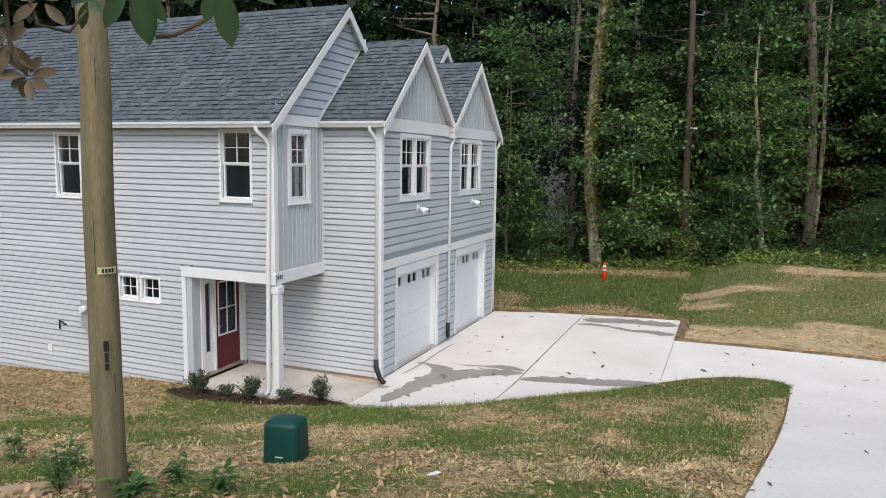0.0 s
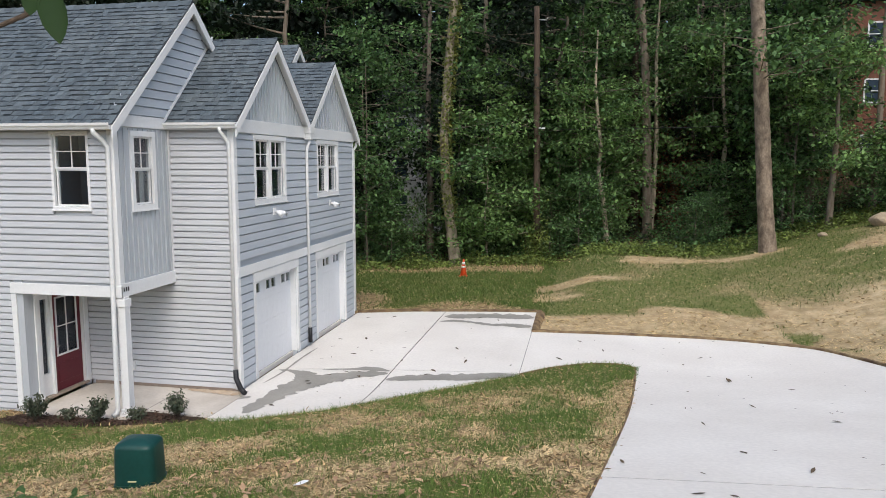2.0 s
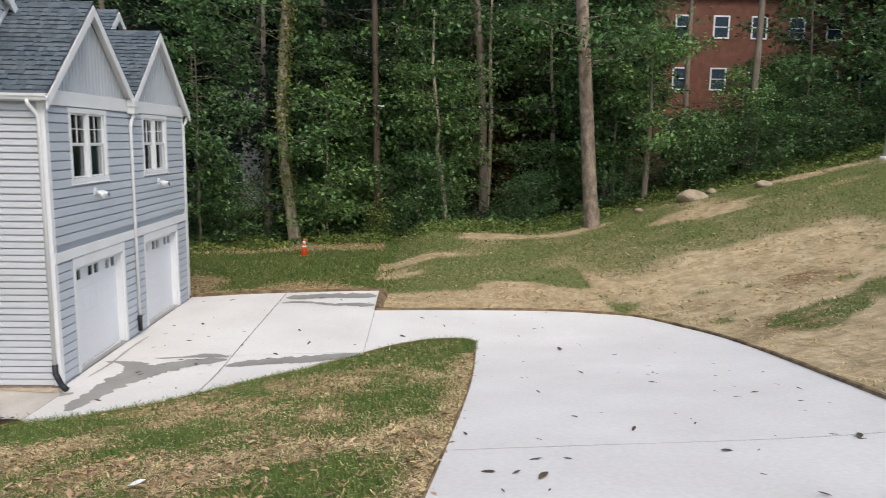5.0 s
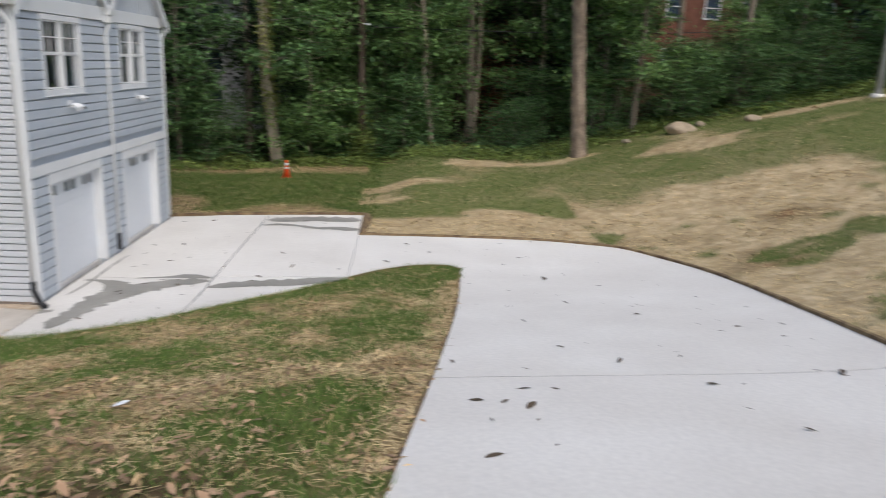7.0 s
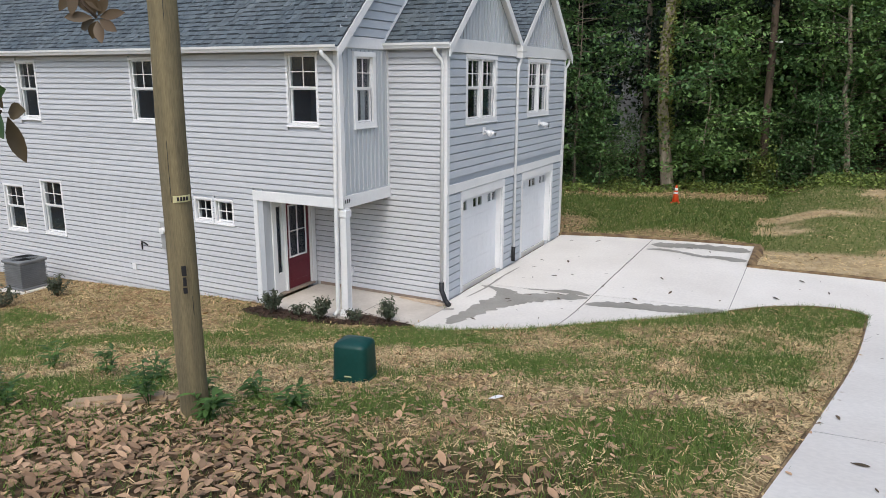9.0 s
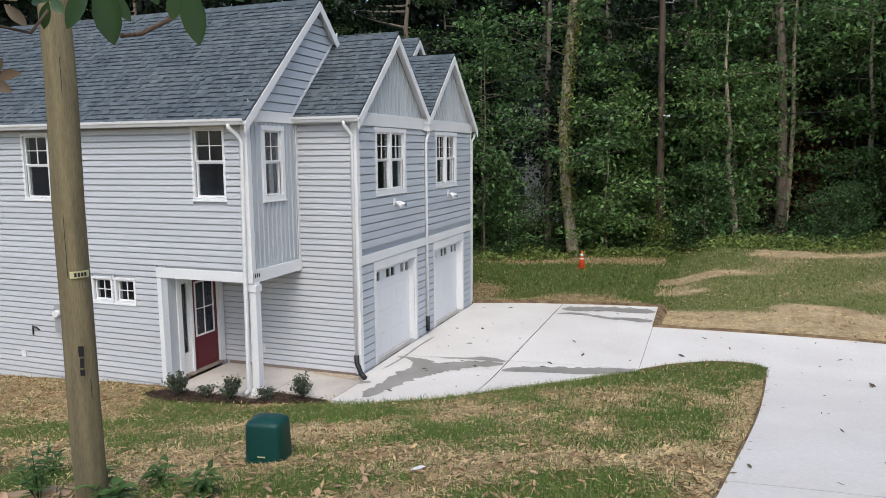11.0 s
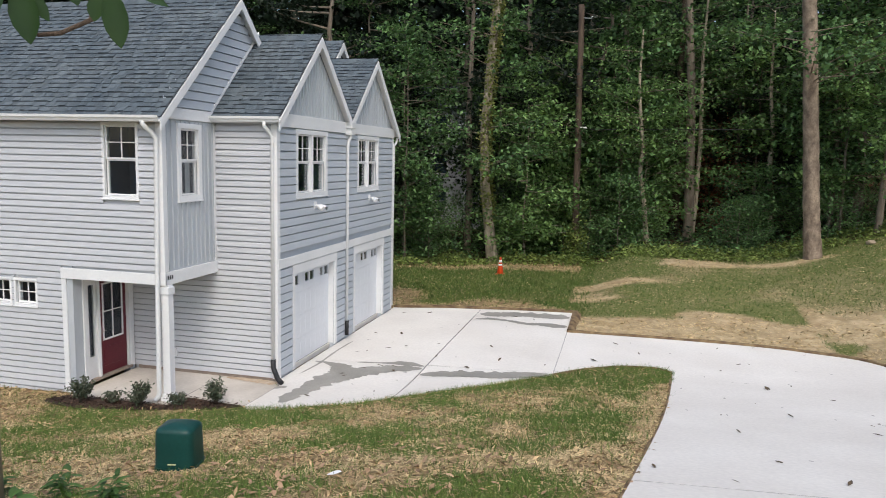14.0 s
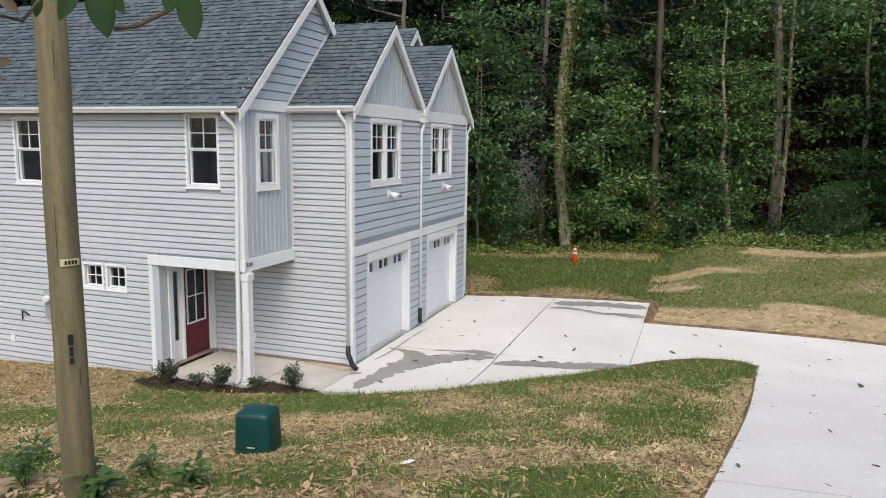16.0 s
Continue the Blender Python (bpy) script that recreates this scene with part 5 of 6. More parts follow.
def shrub(at, r, h, n, label, material=None, seed=0, leaf=0.06):
    n *= 2
    s = thing("shrub", label, "shrub", at, group="shrubs in the mulch bed")
    rng = np.random.default_rng(seed)
    bm = bmesh.new()
    tips = []
    for k in range(16):
        a, q = rng.uniform(0, 6.28), rng.uniform(0.2, 1)
        t = Vector((math.cos(a) * r * q, math.sin(a) * r * q, h * rng.uniform(0.7, 1.0) * (1.1 - 0.35 * q)))
        tube(bm, [(0, 0, -0.03), tuple(t * 0.5 + Vector((0, 0, 0.05 * h))), tuple(t)], [0.008, 0.006, 0.003], 5)
        tips.append(t)
    tagged(part("stemwork", bm, M_BARK, s), kind="stuff")
    pts = []
    for k in range(n):
        t = tips[rng.integers(len(tips))]
        f = rng.uniform(0.35, 1.05)
        pts.append(np.array(t) * f + rng.normal(0, 0.025, 3))
    V, F = leaf_cloud(pts, rng.uniform(leaf * 0.7, leaf * 1.3, n), 0.7, seed)
    cloud("foliage", V, F, material or M_SHRUB, s)
    return s


shrub((-2.92, -2.36, height(-2.92, -2.36) + 0.05), 0.30, 0.48, 420, "small grey-green shrub in dark mulch by the porch", seed=1)
shrub((-2.28, -2.24, height(-2.28, -2.24) + 0.05), 0.18, 0.26, 150, "very small sparse shrub in dark mulch", seed=2)
shrub((-1.72, -2.22, height(-1.72, -2.22) + 0.05), 0.30, 0.46, 420, "small dark shrub in mulch beside the porch post", seed=3)
shrub((-1.08, -2.0, height(-1.08, -2.0) + 0.05), 0.22, 0.22, 160, "low shrub at the foot of the porch post", seed=4)
shrub((-0.42, -1.72, height(-0.42, -1.72) + 0.05), 0.28, 0.48, 420, "small rounded shrub in a mulch bed by the path", seed=5)
shrub((-8.9, -3.1, height(-8.9, -3.1)), 0.4, 0.55, 420, "small green shrub near the air conditioner", seed=6)
shrub((-9.3, -4.2, height(-9.3, -4.2)), 0.45, 0.5, 420, "small green shrub in the lawn by the house", seed=7)

# mulch bed
bed = [(-3.5, -2.02), (-3.7, -2.45), (-2.8, -2.62), (-1.8, -2.42), (-1.0, -2.2), (-0.3, -2.0), (0.15, -1.72), (-0.5, -1.57), (-1.2, -1.46), (-1.27, -1.98), (-2.2, -2.0)]
bm = bmesh.new()
vs = [bm.verts.new((x, y, 0)) for x, y in catmull(bed + bed[:1], 4)[:-1]]
bmesh.ops.triangle_fill(bm, use_beauty=True, edges=[bm.edges.new((a, b)) for a, b in zip(vs, vs[1:] + vs[:1])])
bmesh.ops.subdivide_edges(bm, edges=bm.edges, cuts=4, use_grid_fill=True)
for v in bm.verts:
    edge_v = min(1, edge_distance(bed, v.co.x, v.co.y) / 0.15)
    v.co.z = height(v.co.x, v.co.y) + 0.02 + edge_v * (0.03 + 0.035 * noise.noise((v.co.x * 6, v.co.y * 6, 0)))
tagged(part("mulch_bed", bm, M_MULCH), "dark brown bark mulch bed along the porch", "mulch", kind="stuff")


# lumber lying by the pole
def plank(at, turn, L, w, h, tilt=0):
    p = bmesh.new()
    box(p, -L / 2, L / 2, -w / 2, w / 2, 0, h)
    ob = part("lumber_board", bevelled(p, 0.004), M_LUMBER)
    ob.matrix_basis = pose(*at, 0, tilt, turn)
    return tagged(ob, "weathered sawn board lying in the weeds", "lumber", group="boards by the pole")


for dx, dy, dz, turn, L in ((0, 0, 0.0, 36, 1.1), (-0.05, 0.14, 0.0, 33, 1.2), (0.0, 0.06, 0.05, 40, 0.95), (-0.1, -0.16, 0.0, 30, 0.8)):
    x, y = 0.02 + dx, -8.42 + dy
    plank((x, y, height(x, y) + 0.012 + dz), turn, L, 0.13, 0.04)
plank((-0.4, -10.3, height(-0.4, -10.3) + 0.02), 12, 1.8, 0.14, 0.09)


def weed(at, h, n, leaf, seed, label):
    w = thing("weed", label, "weed", at, group="weeds by the pole")
    rng = np.random.default_rng(seed)
    stems, leaves = bmesh.new(), bmesh.new()
    for k in range(n):
        a = rng.uniform(0, 6.28)
        t = Vector((math.cos(a) * h * 0.45 * rng.uniform(0.2, 1), math.sin(a) * h * 0.45 * rng.uniform(0.2, 1), h * rng.uniform(0.6, 1)))
        tube(stems, [(0, 0, -0.03), tuple(t * 0.5 + Vector((0, 0, 0.06))), tuple(t)], [0.006, 0.005, 0.003], 5)
        for i in range(9):
            f = 0.25 + 0.75 * i / 8
            o = Vector((t.x * f, t.y * f, t.z * f))
            b = rng.uniform(0, 6.28)
            L = leaf * rng.uniform(0.7, 1.2)
            big_leaf(leaves, o, o + Vector((math.cos(b) * L, math.sin(b) * L, L * rng.uniform(-0.1, 0.5))), L * 0.34, 0.2)
    tagged(part("stemwork", stems, M_WEED, w), kind="stuff")
    tagged(part("foliage", leaves, M_WEED, w), kind="stuff")


for i, (x, y, h, n, lf) in enumerate(((0.35, -8.25, 0.65, 6, 0.13), (1.78, -8.72, 0.34, 7, 0.16), (-0.05, -8.0, 0.5, 5, 0.12), (-1.6, -7.3, 0.45, 5, 0.14), (2.35, -8.1, 0.3, 5, 0.15), (-0.7, -7.2, 0.4, 5, 0.14), (0.95, -7.9, 0.35, 5, 0.13), (-3.0, -7.2, 0.4, 5, 0.14), (1.5, -7.7, 0.3, 5, 0.14), (-2.2, -8.6, 0.4, 6, 0.14), (-1.2, -9.0, 0.35, 5, 0.14))):
    weed((x, y, height(x, y)), h, n, lf, 40 + i, "leafy green weed growing in the rough grass" if n < 7 else "broad-leaved green weed beside the pole")

# boulder at the edge of the woods
bm = bmesh.new()
bmesh.ops.create_icosphere(bm, subdivisions=3, radius=0.55)
for v in bm.verts:
    k = 1 + 0.28 * noise.noise(v.co * 1.8)
    v.co = Vector((v.co.x * 1.25 * k, v.co.y * 0.8 * k, v.co.z * 0.62 * k))
rock = part("boulder", bm, M_ROCK)
rock.location = (18.6, 16.8, height(18.6, 16.8) + 0.1)
tagged(rock, "tan boulder at the edge of the woods", "rock", group="boulders")
for x, y, s in ((21.2, 15.9, 0.55), (19.6, 17.4, 0.4), (16.4, 17.2, 0.35)):
    copy_thing(rock, pose(x, y, height(x, y) + 0.05, 0, 0, x * 50) @ Matrix.Scale(s, 4))


# ---- the woods ----
def limb_points(rng, h, bare, spread, n):
    """Points along drooping limbs of a crown, tier by tier."""
    pts, segs = [], []
    for k in range(n):
        z = bare + (h - bare) * (k + rng.uniform(0, 1)) / n
        a = rng.uniform(0, 2 * np.pi)
        frac = (z - bare) / (h - bare)
        L = spread * (0.45 + 0.75 * np.sin(np.pi * min(1, frac * 0.85 + 0.15))) * rng.uniform(0.6, 1.15)
        o = np.array([0, 0, z])
        tip = np.array([np.cos(a) * L, np.sin(a) * L, z + L * rng.uniform(-0.05, 0.45)])
        segs.append((o, tip))
        for _ in range(5):
            f = rng.uniform(0.3, 1.0)
            pts.append((o + (tip - o) * f, 0.25 + 0.3 * L * 0.3))
    return pts, segs


def tree_proto(name, h, bare, spread, limbs, leaves, leaf, r, material, bark, seed, label, lean=0.0, cat="tree"):
    rng = np.random.default_rng(seed)
    t = thing(name, label, cat, group="woodland trees")
    bm = bmesh.new()
    n = 9
    wob = [rng.normal(0, 0.06 * h / 10, 2) for _ in range(n + 1)]
    axis = []
    for k in range(n + 1):
        f = k / n
        axis.append((wob[k][0] * min(1, f * 3) + lean * h * f, wob[k][1] * min(1, f * 3), -0.4 + (h + 0.4) * f))
    rad = [r * (1.25 if k == 0 else 1.0) * (1 - 0.8 * k / n) for k in range(n + 1)]
    tube(bm, axis, rad, 10)
    part("trunk", bm, bark, t)

    def on_axis(z):
        f = max(0, min(0.999, (z + 0.4) / (h + 0.4))) * n
        i = int(f)
        a, b = np.array(axis[i]), np.array(axis[i + 1])
        return a + (b - a) * (f - i)

    pts, segs = limb_points(rng, h, bare, spread, limbs)
    bm = bmesh.new()
    for o, tip in segs:
        oo = on_axis(o[2])
        off = oo - np.array([0, 0, o[2]])
        off[2] = 0
        mid = (o + tip) / 2 + off + np.array([0, 0, -0.1])
        tube(bm, [tuple(oo), tuple(mid), tuple(tip + off)], [0.05 * r / 0.15, 0.03 * r / 0.15, 0.01], 5, cap=False)
    tagged(part("branchwork", bm, bark, t), kind="stuff")
    P = []
    per = max(1, leaves // len(pts))
    for p, s in pts:
        off = on_axis(p[2])
        q = rng.normal(0, 1, (per, 3)) * np.array([s, s, s * 0.42])
        P.append(q + p + np.array([off[0], off[1], 0]))
    P = np.concatenate(P)
    V, F = leaf_cloud(P, rng.uniform(leaf * 0.6, leaf * 1.3, len(P)), 0.55, seed, 0.6)
    cloud("crown", V, F, material, t)
    return t


TALL = [tree_proto("tree", 21, 5.5, 3.6, 30, 5000, 0.30, 0.18, M_LEAF, M_BARK, 101, "tall slim woodland tree with a dark straight trunk"),
        tree_proto("tree", 19, 4.5, 3.4, 30, 5000, 0.28, 0.13, M_LEAF3, M_BARK, 102, "tall slender tree with shade-dark foliage in the woods"),
        tree_proto("tree", 23, 6.5, 4.0, 30, 5200, 0.30, 0.24, M_LEAF3, M_BARK, 103, "tall thick-trunked woodland tree with shade-dark foliage")]
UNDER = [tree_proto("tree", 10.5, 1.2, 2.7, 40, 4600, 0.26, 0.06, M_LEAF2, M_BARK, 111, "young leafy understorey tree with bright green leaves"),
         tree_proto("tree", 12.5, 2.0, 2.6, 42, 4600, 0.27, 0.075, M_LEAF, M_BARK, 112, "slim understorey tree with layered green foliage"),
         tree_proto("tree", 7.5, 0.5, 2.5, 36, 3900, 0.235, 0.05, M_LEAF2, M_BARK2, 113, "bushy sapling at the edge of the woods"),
         tree_proto("tree", 10.0, 1.0, 2.6, 38, 4600, 0.26, 0.06, M_LEAF3, M_BARK, 114, "understorey tree with leaves coloured dark as shade"),
         tree_proto("tree", 3.6, 0.15, 1.7, 26, 2600, 0.15, 0.03, M_LEAF, M_BARK, 115, "low leafy bush under the trees"),
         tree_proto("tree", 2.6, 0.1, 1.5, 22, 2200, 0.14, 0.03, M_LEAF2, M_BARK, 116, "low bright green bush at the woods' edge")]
rw = random.Random(5)


def plant(protos, k, x, y, s, turn):
    m = pose(x, y, height(x, y) - 0.05, 0, 0, turn) @ Matrix.Scale(s, 4)
    p = protos[k]
    if not p.get("set"):
        p["set"] = 1
        p.matrix_basis = m
        return p
    q = p.copy()
    scene.collection.objects.link(q)
    q.matrix_basis = m
    for c in p.children:
        d = c.copy()
        scene.collection.objects.link(d)
        d.parent = q
    return q


def far_enough(x, y, placed, gap):
    return all((x - a) ** 2 + (y - b) ** 2 > gap * gap for a, b in placed)


# trees that stand out along the edge, each in its own place
placed = [(1.1, 19.7), (4.9, 21.0), (8.2, 21.3), (10.4, 24.3), (14.2, 24.7), (14.2, 16.5), (25.8, 15.2), (11.0, 24.6)]
KEEP = list(placed) + [(11.8, 27.5), (23.0, 35.0), (35.0, 33.0), (-4.6, 35.0)]


LONE = [(1.1, 19.7), (14.2, 16.5)]


def before_brick(x, y):
    """Whether this spot lies between the drive and the brick house on the bank."""
    return 21.0 < 7.0 + (x - 7.0) * 48.5 / (y + 13.5) < 39.0 and y < 36


def edge_tree(at, pts, rad, label, bark, ivy=0, crown=None, seed=0):
    """A trunk with its own bends, some ivy, and a crown high up."""
    t = thing("tree", label, "tree", at, group="trunks at the edge of the woods")
    bm = bmesh.new()
    zs = np.arange(pts[0][2], pts[-1][2], 0.16)
    zk = [p[2] for p in pts]
    axis = [(float(np.interp(z, zk, [p[0] for p in pts])), float(np.interp(z, zk, [p[1] for p in pts])), float(z)) for z in zs]
    tube(bm, axis, [float(np.interp(z, zk, rad)) for z in zs], 16)
    for v in bm.verts:
        c = Vector((float(np.interp(v.co.z, zk, [p[0] for p in pts])), float(np.interp(v.co.z, zk, [p[1] for p in pts])), v.co.z))
        k = 1 + 0.10 * noise.noise(Vector((v.co.x * 9, v.co.y * 9, v.co.z * 2.6 + seed))) + 0.07 * noise.noise(Vector((v.co.x * 3, v.co.y * 3, v.co.z * 0.9 + seed)))
        v.co = c + (v.co - c) * k
    part("trunk", bm, bark, t)
    rng = np.random.default_rng(seed)
    if ivy:
        P = []
        A = np.array(pts, float)
        for _ in range(ivy):
            f = min(0.97, 0.3 + 0.67 * rng.random() ** 0.8) * (len(A) - 1)
            i = int(f)
            c = A[i] + (A[i + 1] - A[i]) * (f - i)
            r = (rad[i] + 0.04) * (1 + 0.5 * rng.random())
            a = rng.uniform(-1.6, 2.2) - 0.6
            P.append(c + np.array([np.cos(a) * r, np.sin(a) * r, 0]) + rng.normal(0, 0.04, 3))
        V, F = leaf_cloud(P, rng.uniform(0.09, 0.18, ivy), 0.7, seed, 0.8)
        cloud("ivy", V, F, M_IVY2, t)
    if crown:
        z0, z1, s, n, leaf, m = crown
        top = np.array(pts[-1], float)
        bm = bmesh.new()
        P = []
        for k in range(22):
            a = rng.uniform(0, 6.28)
            z = rng.uniform(z0, z1)
            f = min(0.999, z / top[2]) * (len(pts) - 1)
            i = int(f)
            c = np.array(pts[i], float) + (np.array(pts[i + 1], float) - np.array(pts[i], float)) * (f - i)
            L = s * rng.uniform(0.5, 1.1)
            tip = c + np.array([np.cos(a) * L, np.sin(a) * L, L * rng.uniform(0, 0.4)])
            tube(bm, [tuple(c), tuple((c + tip) / 2), tuple(tip)], [0.025, 0.016, 0.006], 5, cap=False)
            for _ in range(n // 22):
                g = rng.uniform(0.35, 1.05)
                P.append(c + (tip - c) * g + rng.normal(0, 1, 3) * np.array([0.4, 0.4, 0.18]))
        tagged(part("branchwork", bm, M_BARK, t), kind="stuff")
        V, F = leaf_cloud(P, rng.uniform(leaf * 0.6, leaf * 1.3, len(P)), 0.55, seed, 0.6)
        cloud("crown", V, F, m, t)
    return t


edge_tree((1.12, 19.7, 0.0), [(0.12, 0, -0.4), (0.0, 0, 0.2), (-0.2, 0, 1.6), (-0.42, 0, 3.4), (-0.55, 0, 5.8), (-0.4, 0.1, 8.5), (-0.15, 0.2, 12), (0.1, 0.2, 20)], [0.40, 0.30, 0.25, 0.23, 0.21, 0.20, 0.18, 0.07], "tall leaning tree wrapped in yellow-green ivy", M_BARK2, 2600, (9, 19, 3.4, 3000, 0.22, M_LEAF), 21)
edge_tree((14.2, 16.5, height(14.2, 16.5)), [(0.05, 0, -0.4), (0, 0, 0.1), (-0.15, 0, 1.5), (-0.45, 0, 5), (-0.85, 0, 9.5), (-1.0, 0, 13), (-1.1, 0, 22)], [0.48, 0.34, 0.30, 0.275, 0.255, 0.22, 0.08], "big straight tree trunk with scaly brown bark", M_BARK3, 0, (12, 21, 4.0, 2600, 0.24, M_LEAF), 22)
edge_tree((8.2, 21.3, height(8.2, 21.3)), [(0, 0, -0.3), (-0.1, 0, 0.8), (-0.25, 0, 2.1), (-0.5, 0, 3.4), (-0.42, 0, 4.6), (-0.6, 0, 6), (-0.75, 0, 7.4), (-0.7, 0, 10)], [0.15, 0.12, 0.11, 0.10, 0.09, 0.08, 0.07, 0.03], "thin crooked pale sapling at the woods' edge", M_BARK2, 0, (5.2, 10, 2.5, 4200, 0.17, M_LEAF2), 23)
edge_tree((10.25, 24.3, height(10.25, 24.3)), [(0, 0, -0.3), (0, 0, 1), (-0.1, 0, 4), (-0.3, 0, 8), (-0.65, 0, 12), (-0.8, 0, 19)], [0.30, 0.25, 0.22, 0.20, 0.17, 0.06], "tall straight grey-brown trunk in the woods", M_BARK, 0, (10, 18, 3.2, 2200, 0.22, M_LEAF), 24)
edge_tree((10.45, 24.6, height(10.45, 24.6)), [(0, 0, -0.3), (0.1, 0, 2), (0.15, 0, 5), (0.0, 0, 9), (0.1, 0, 13)], [0.14, 0.12, 0.10, 0.08, 0.03], "thin straight sapling beside a larger trunk", M_BARK2, 0, (7, 13, 2.0, 1500, 0.17, M_LEAF), 25)
edge_tree((14.2, 24.7, height(14.2, 24.7)), [(0, 0, -0.3), (-0.1, 0, 1.5), (-0.3, 0, 3.5), (-0.25, 0, 5), (-0.5, 0, 7), (-0.6, 0, 11)], [0.17, 0.14, 0.12, 0.10, 0.08, 0.03], "thin forked sapling trunk at the woods' edge", M_BARK2, 0, (6, 11, 2.4, 2000, 0.18, M_LEAF), 26)
edge_tree((17.3, 19.5, height(17.3, 19.5)), [(0, 0, -0.3), (0.05, 0, 2), (0.1, 0, 4), (0.0, 0, 7)], [0.15, 0.12, 0.10, 0.04], "young tree with broad layered bright green sprays", M_BARK, 0, (2.6, 7.5, 3.4, 6500, 0.2, M_LEAF2), 27)
edge_tree((28.2, 16.0, height(28.2, 16)), [(0, 0, -0.4), (0, 0, 1), (0.1, 0, 5), (0.1, 0, 14)], [0.6, 0.45, 0.4, 0.15], "broad tree trunk covered in climbing leaves", M_BARK2, 1800, (5, 14, 3.5, 2400, 0.2, M_LEAF), 28)

edge_tree((9.75, 26.5, height(9.75, 26.5)), [(0, 0, -0.3), (0, 0, 2), (-0.1, 0, 6), (-0.2, 0, 10), (-0.2, 0, 16)], [0.26, 0.2, 0.18, 0.16, 0.06], "dark brown trunk close behind a paler one", M_OLDPOLE, 0, (10, 16, 3.0, 1500, 0.2, M_LEAF), 29)
for k, (x, y, r, h) in enumerate(((-0.9, 23.5, 0.17, 18), (6.6, 26.0, 0.13, 15), (12.6, 27.0, 0.11, 13), (16.2, 22.5, 0.12, 12), (19.5, 21.0, 0.13, 13), (22.3, 20.0, 0.16, 14))):
    edge_tree((x, y, height(x, y)), [(0, 0, -0.3), (0.05, 0, 3), (-0.1 + 0.1 * k % 0.3, 0, 7), (0.1, 0, h)], [r * 1.2, r, r * 0.85, 0.04], "slim dark trunk in the shade of the woods", M_BARK, 0, None if x > 18 else (8, h, 2.6, 1400, 0.19, M_LEAF if k % 2 else M_LEAF3), 130 + k)

# poles among the trees
wood_pole = utility_pole((4.9, 21.0, height(4.9, 21.0)), 11.8, 0.17, 0.13, "dark old wooden utility pole among the trees")
wood_pole.matrix_basis = pose(4.9, 21.0, height(4.9, 21.0), 0, -1.0, 0)
bm = bmesh.new()
tube(bm, [(0.1, -0.05, 11.2), (0.45, -0.1, 11.15), (0.5, -0.1, 11.25)], 0.03, 8)
part("bracket", bm, M_METAL, wood_pole)
bm = bmesh.new()
box(bm, 0.1, 0.4, -0.2, -0.1, 6.18, 6.26)
part("insulator", bm, M_TRIM, wood_pole)
rng = np.random.default_rng(66)
Q = np.stack([rng.normal(0.05, 0.32, 1500), rng.normal(-0.25, 0.3, 1500), np.abs(rng.normal(0, 1.0, 1500))], 1)
V, F = leaf_cloud(Q, rng.uniform(0.09, 0.17, 1500), 0.6, 66, 0.7)
cloud("ivy", V, F, M_IVY, wood_pole)
bm = bmesh.new()
tube(bm, [(5.15 + (34 - 5.15) * k / 24, 20.85 + 6 * k / 24, 6.25 - 1.9 * math.sin(math.pi * k / 24) * 0.25 + 2.0 * k / 24) for k in range(25)], 0.018, 6)
tagged(part("overhead_cable", bm, M_BLACK), "thin dark cable running from the wooden pole through the trees", "cable")
gpole = thing("steel_pole", "pale grey steel pole on the grassy bank", "pole", (25.8, 15.2, height(25.8, 15.2)))
bm = bmesh.new()
tube(bm, [(0, 0, -0.3), (0, 0, 4), (0.0, 0, 9)], [0.13, 0.12, 0.10], 16)
part("pole_shaft", bm, M_METAL, gpole)
bm = bmesh.new()
tube(bm, [(0, 0, -0.1), (0, 0, 0.12)], [0.26, 0.24], 16)
part("footing", bm, M_CONC, gpole)

def crowds(x, y, room):
    """Whether a tree here would stand in the clearing before one of the lone trunks."""
    for a, b in KEEP:
        dx, dy = a - 7.0, b + 13.5
        L = math.hypot(dx, dy)
        along = ((x - 7.0) * dx + (y + 13.5) * dy) / L
        if along < L + 0.3 and abs((x - 7.0) * dy - (y + 13.5) * dx) / L < room * (1.6 if (a, b) in LONE else 1.0):
            return True
    return False


# the rows of trees behind
count = 0
tries = 0
while count < 46 and tries < 4000:
    tries += 1
    x = rw.uniform(-32, 48)
    y = wood_edge(min(x, 30)) + 1.5 + rw.random() ** 1.3 * 30
    if x < -3 and y < 24:
        continue
    if far_enough(x, y, placed, 2.6) and not crowds(x, y, 1.2) and not before_brick(x, y):
        placed.append((x, y))
        plant(TALL, rw.randrange(3), x, y, rw.uniform(0.8, 1.1), rw.uniform(0, 360))
        count += 1
def fill(n, x0, x1, depth, power, gap, choose, s0, s1, room):
    count, tries = 0, 0
    while count < n and tries < 9000:
        tries += 1
        x = rw.uniform(x0, x1)
        y = wood_edge(min(x, 30)) + 0.8 + rw.random() ** power * depth
        if (x < -3 and y < 22) or not far_enough(x, y, placed, gap):
            continue
        if crowds(x, y, room):
            continue
        placed.append((x, y))
        kind, size = rw.choice(choose), rw.uniform(s0, s1)
        if before_brick(x, y) and kind < 4:
            kind, size = (rw.choice((2, 4, 4)), size * 0.65) if rw.random() < 0.85 else (kind, size)
        # left woods take the dark copy, whose leaf colour holds the shade
        elif x < 0.6 + 0.02 * y and kind in (0, 2):
            kind = 3
        plant(UNDER, kind, x, y, size, rw.uniform(0, 360))
        count += 1


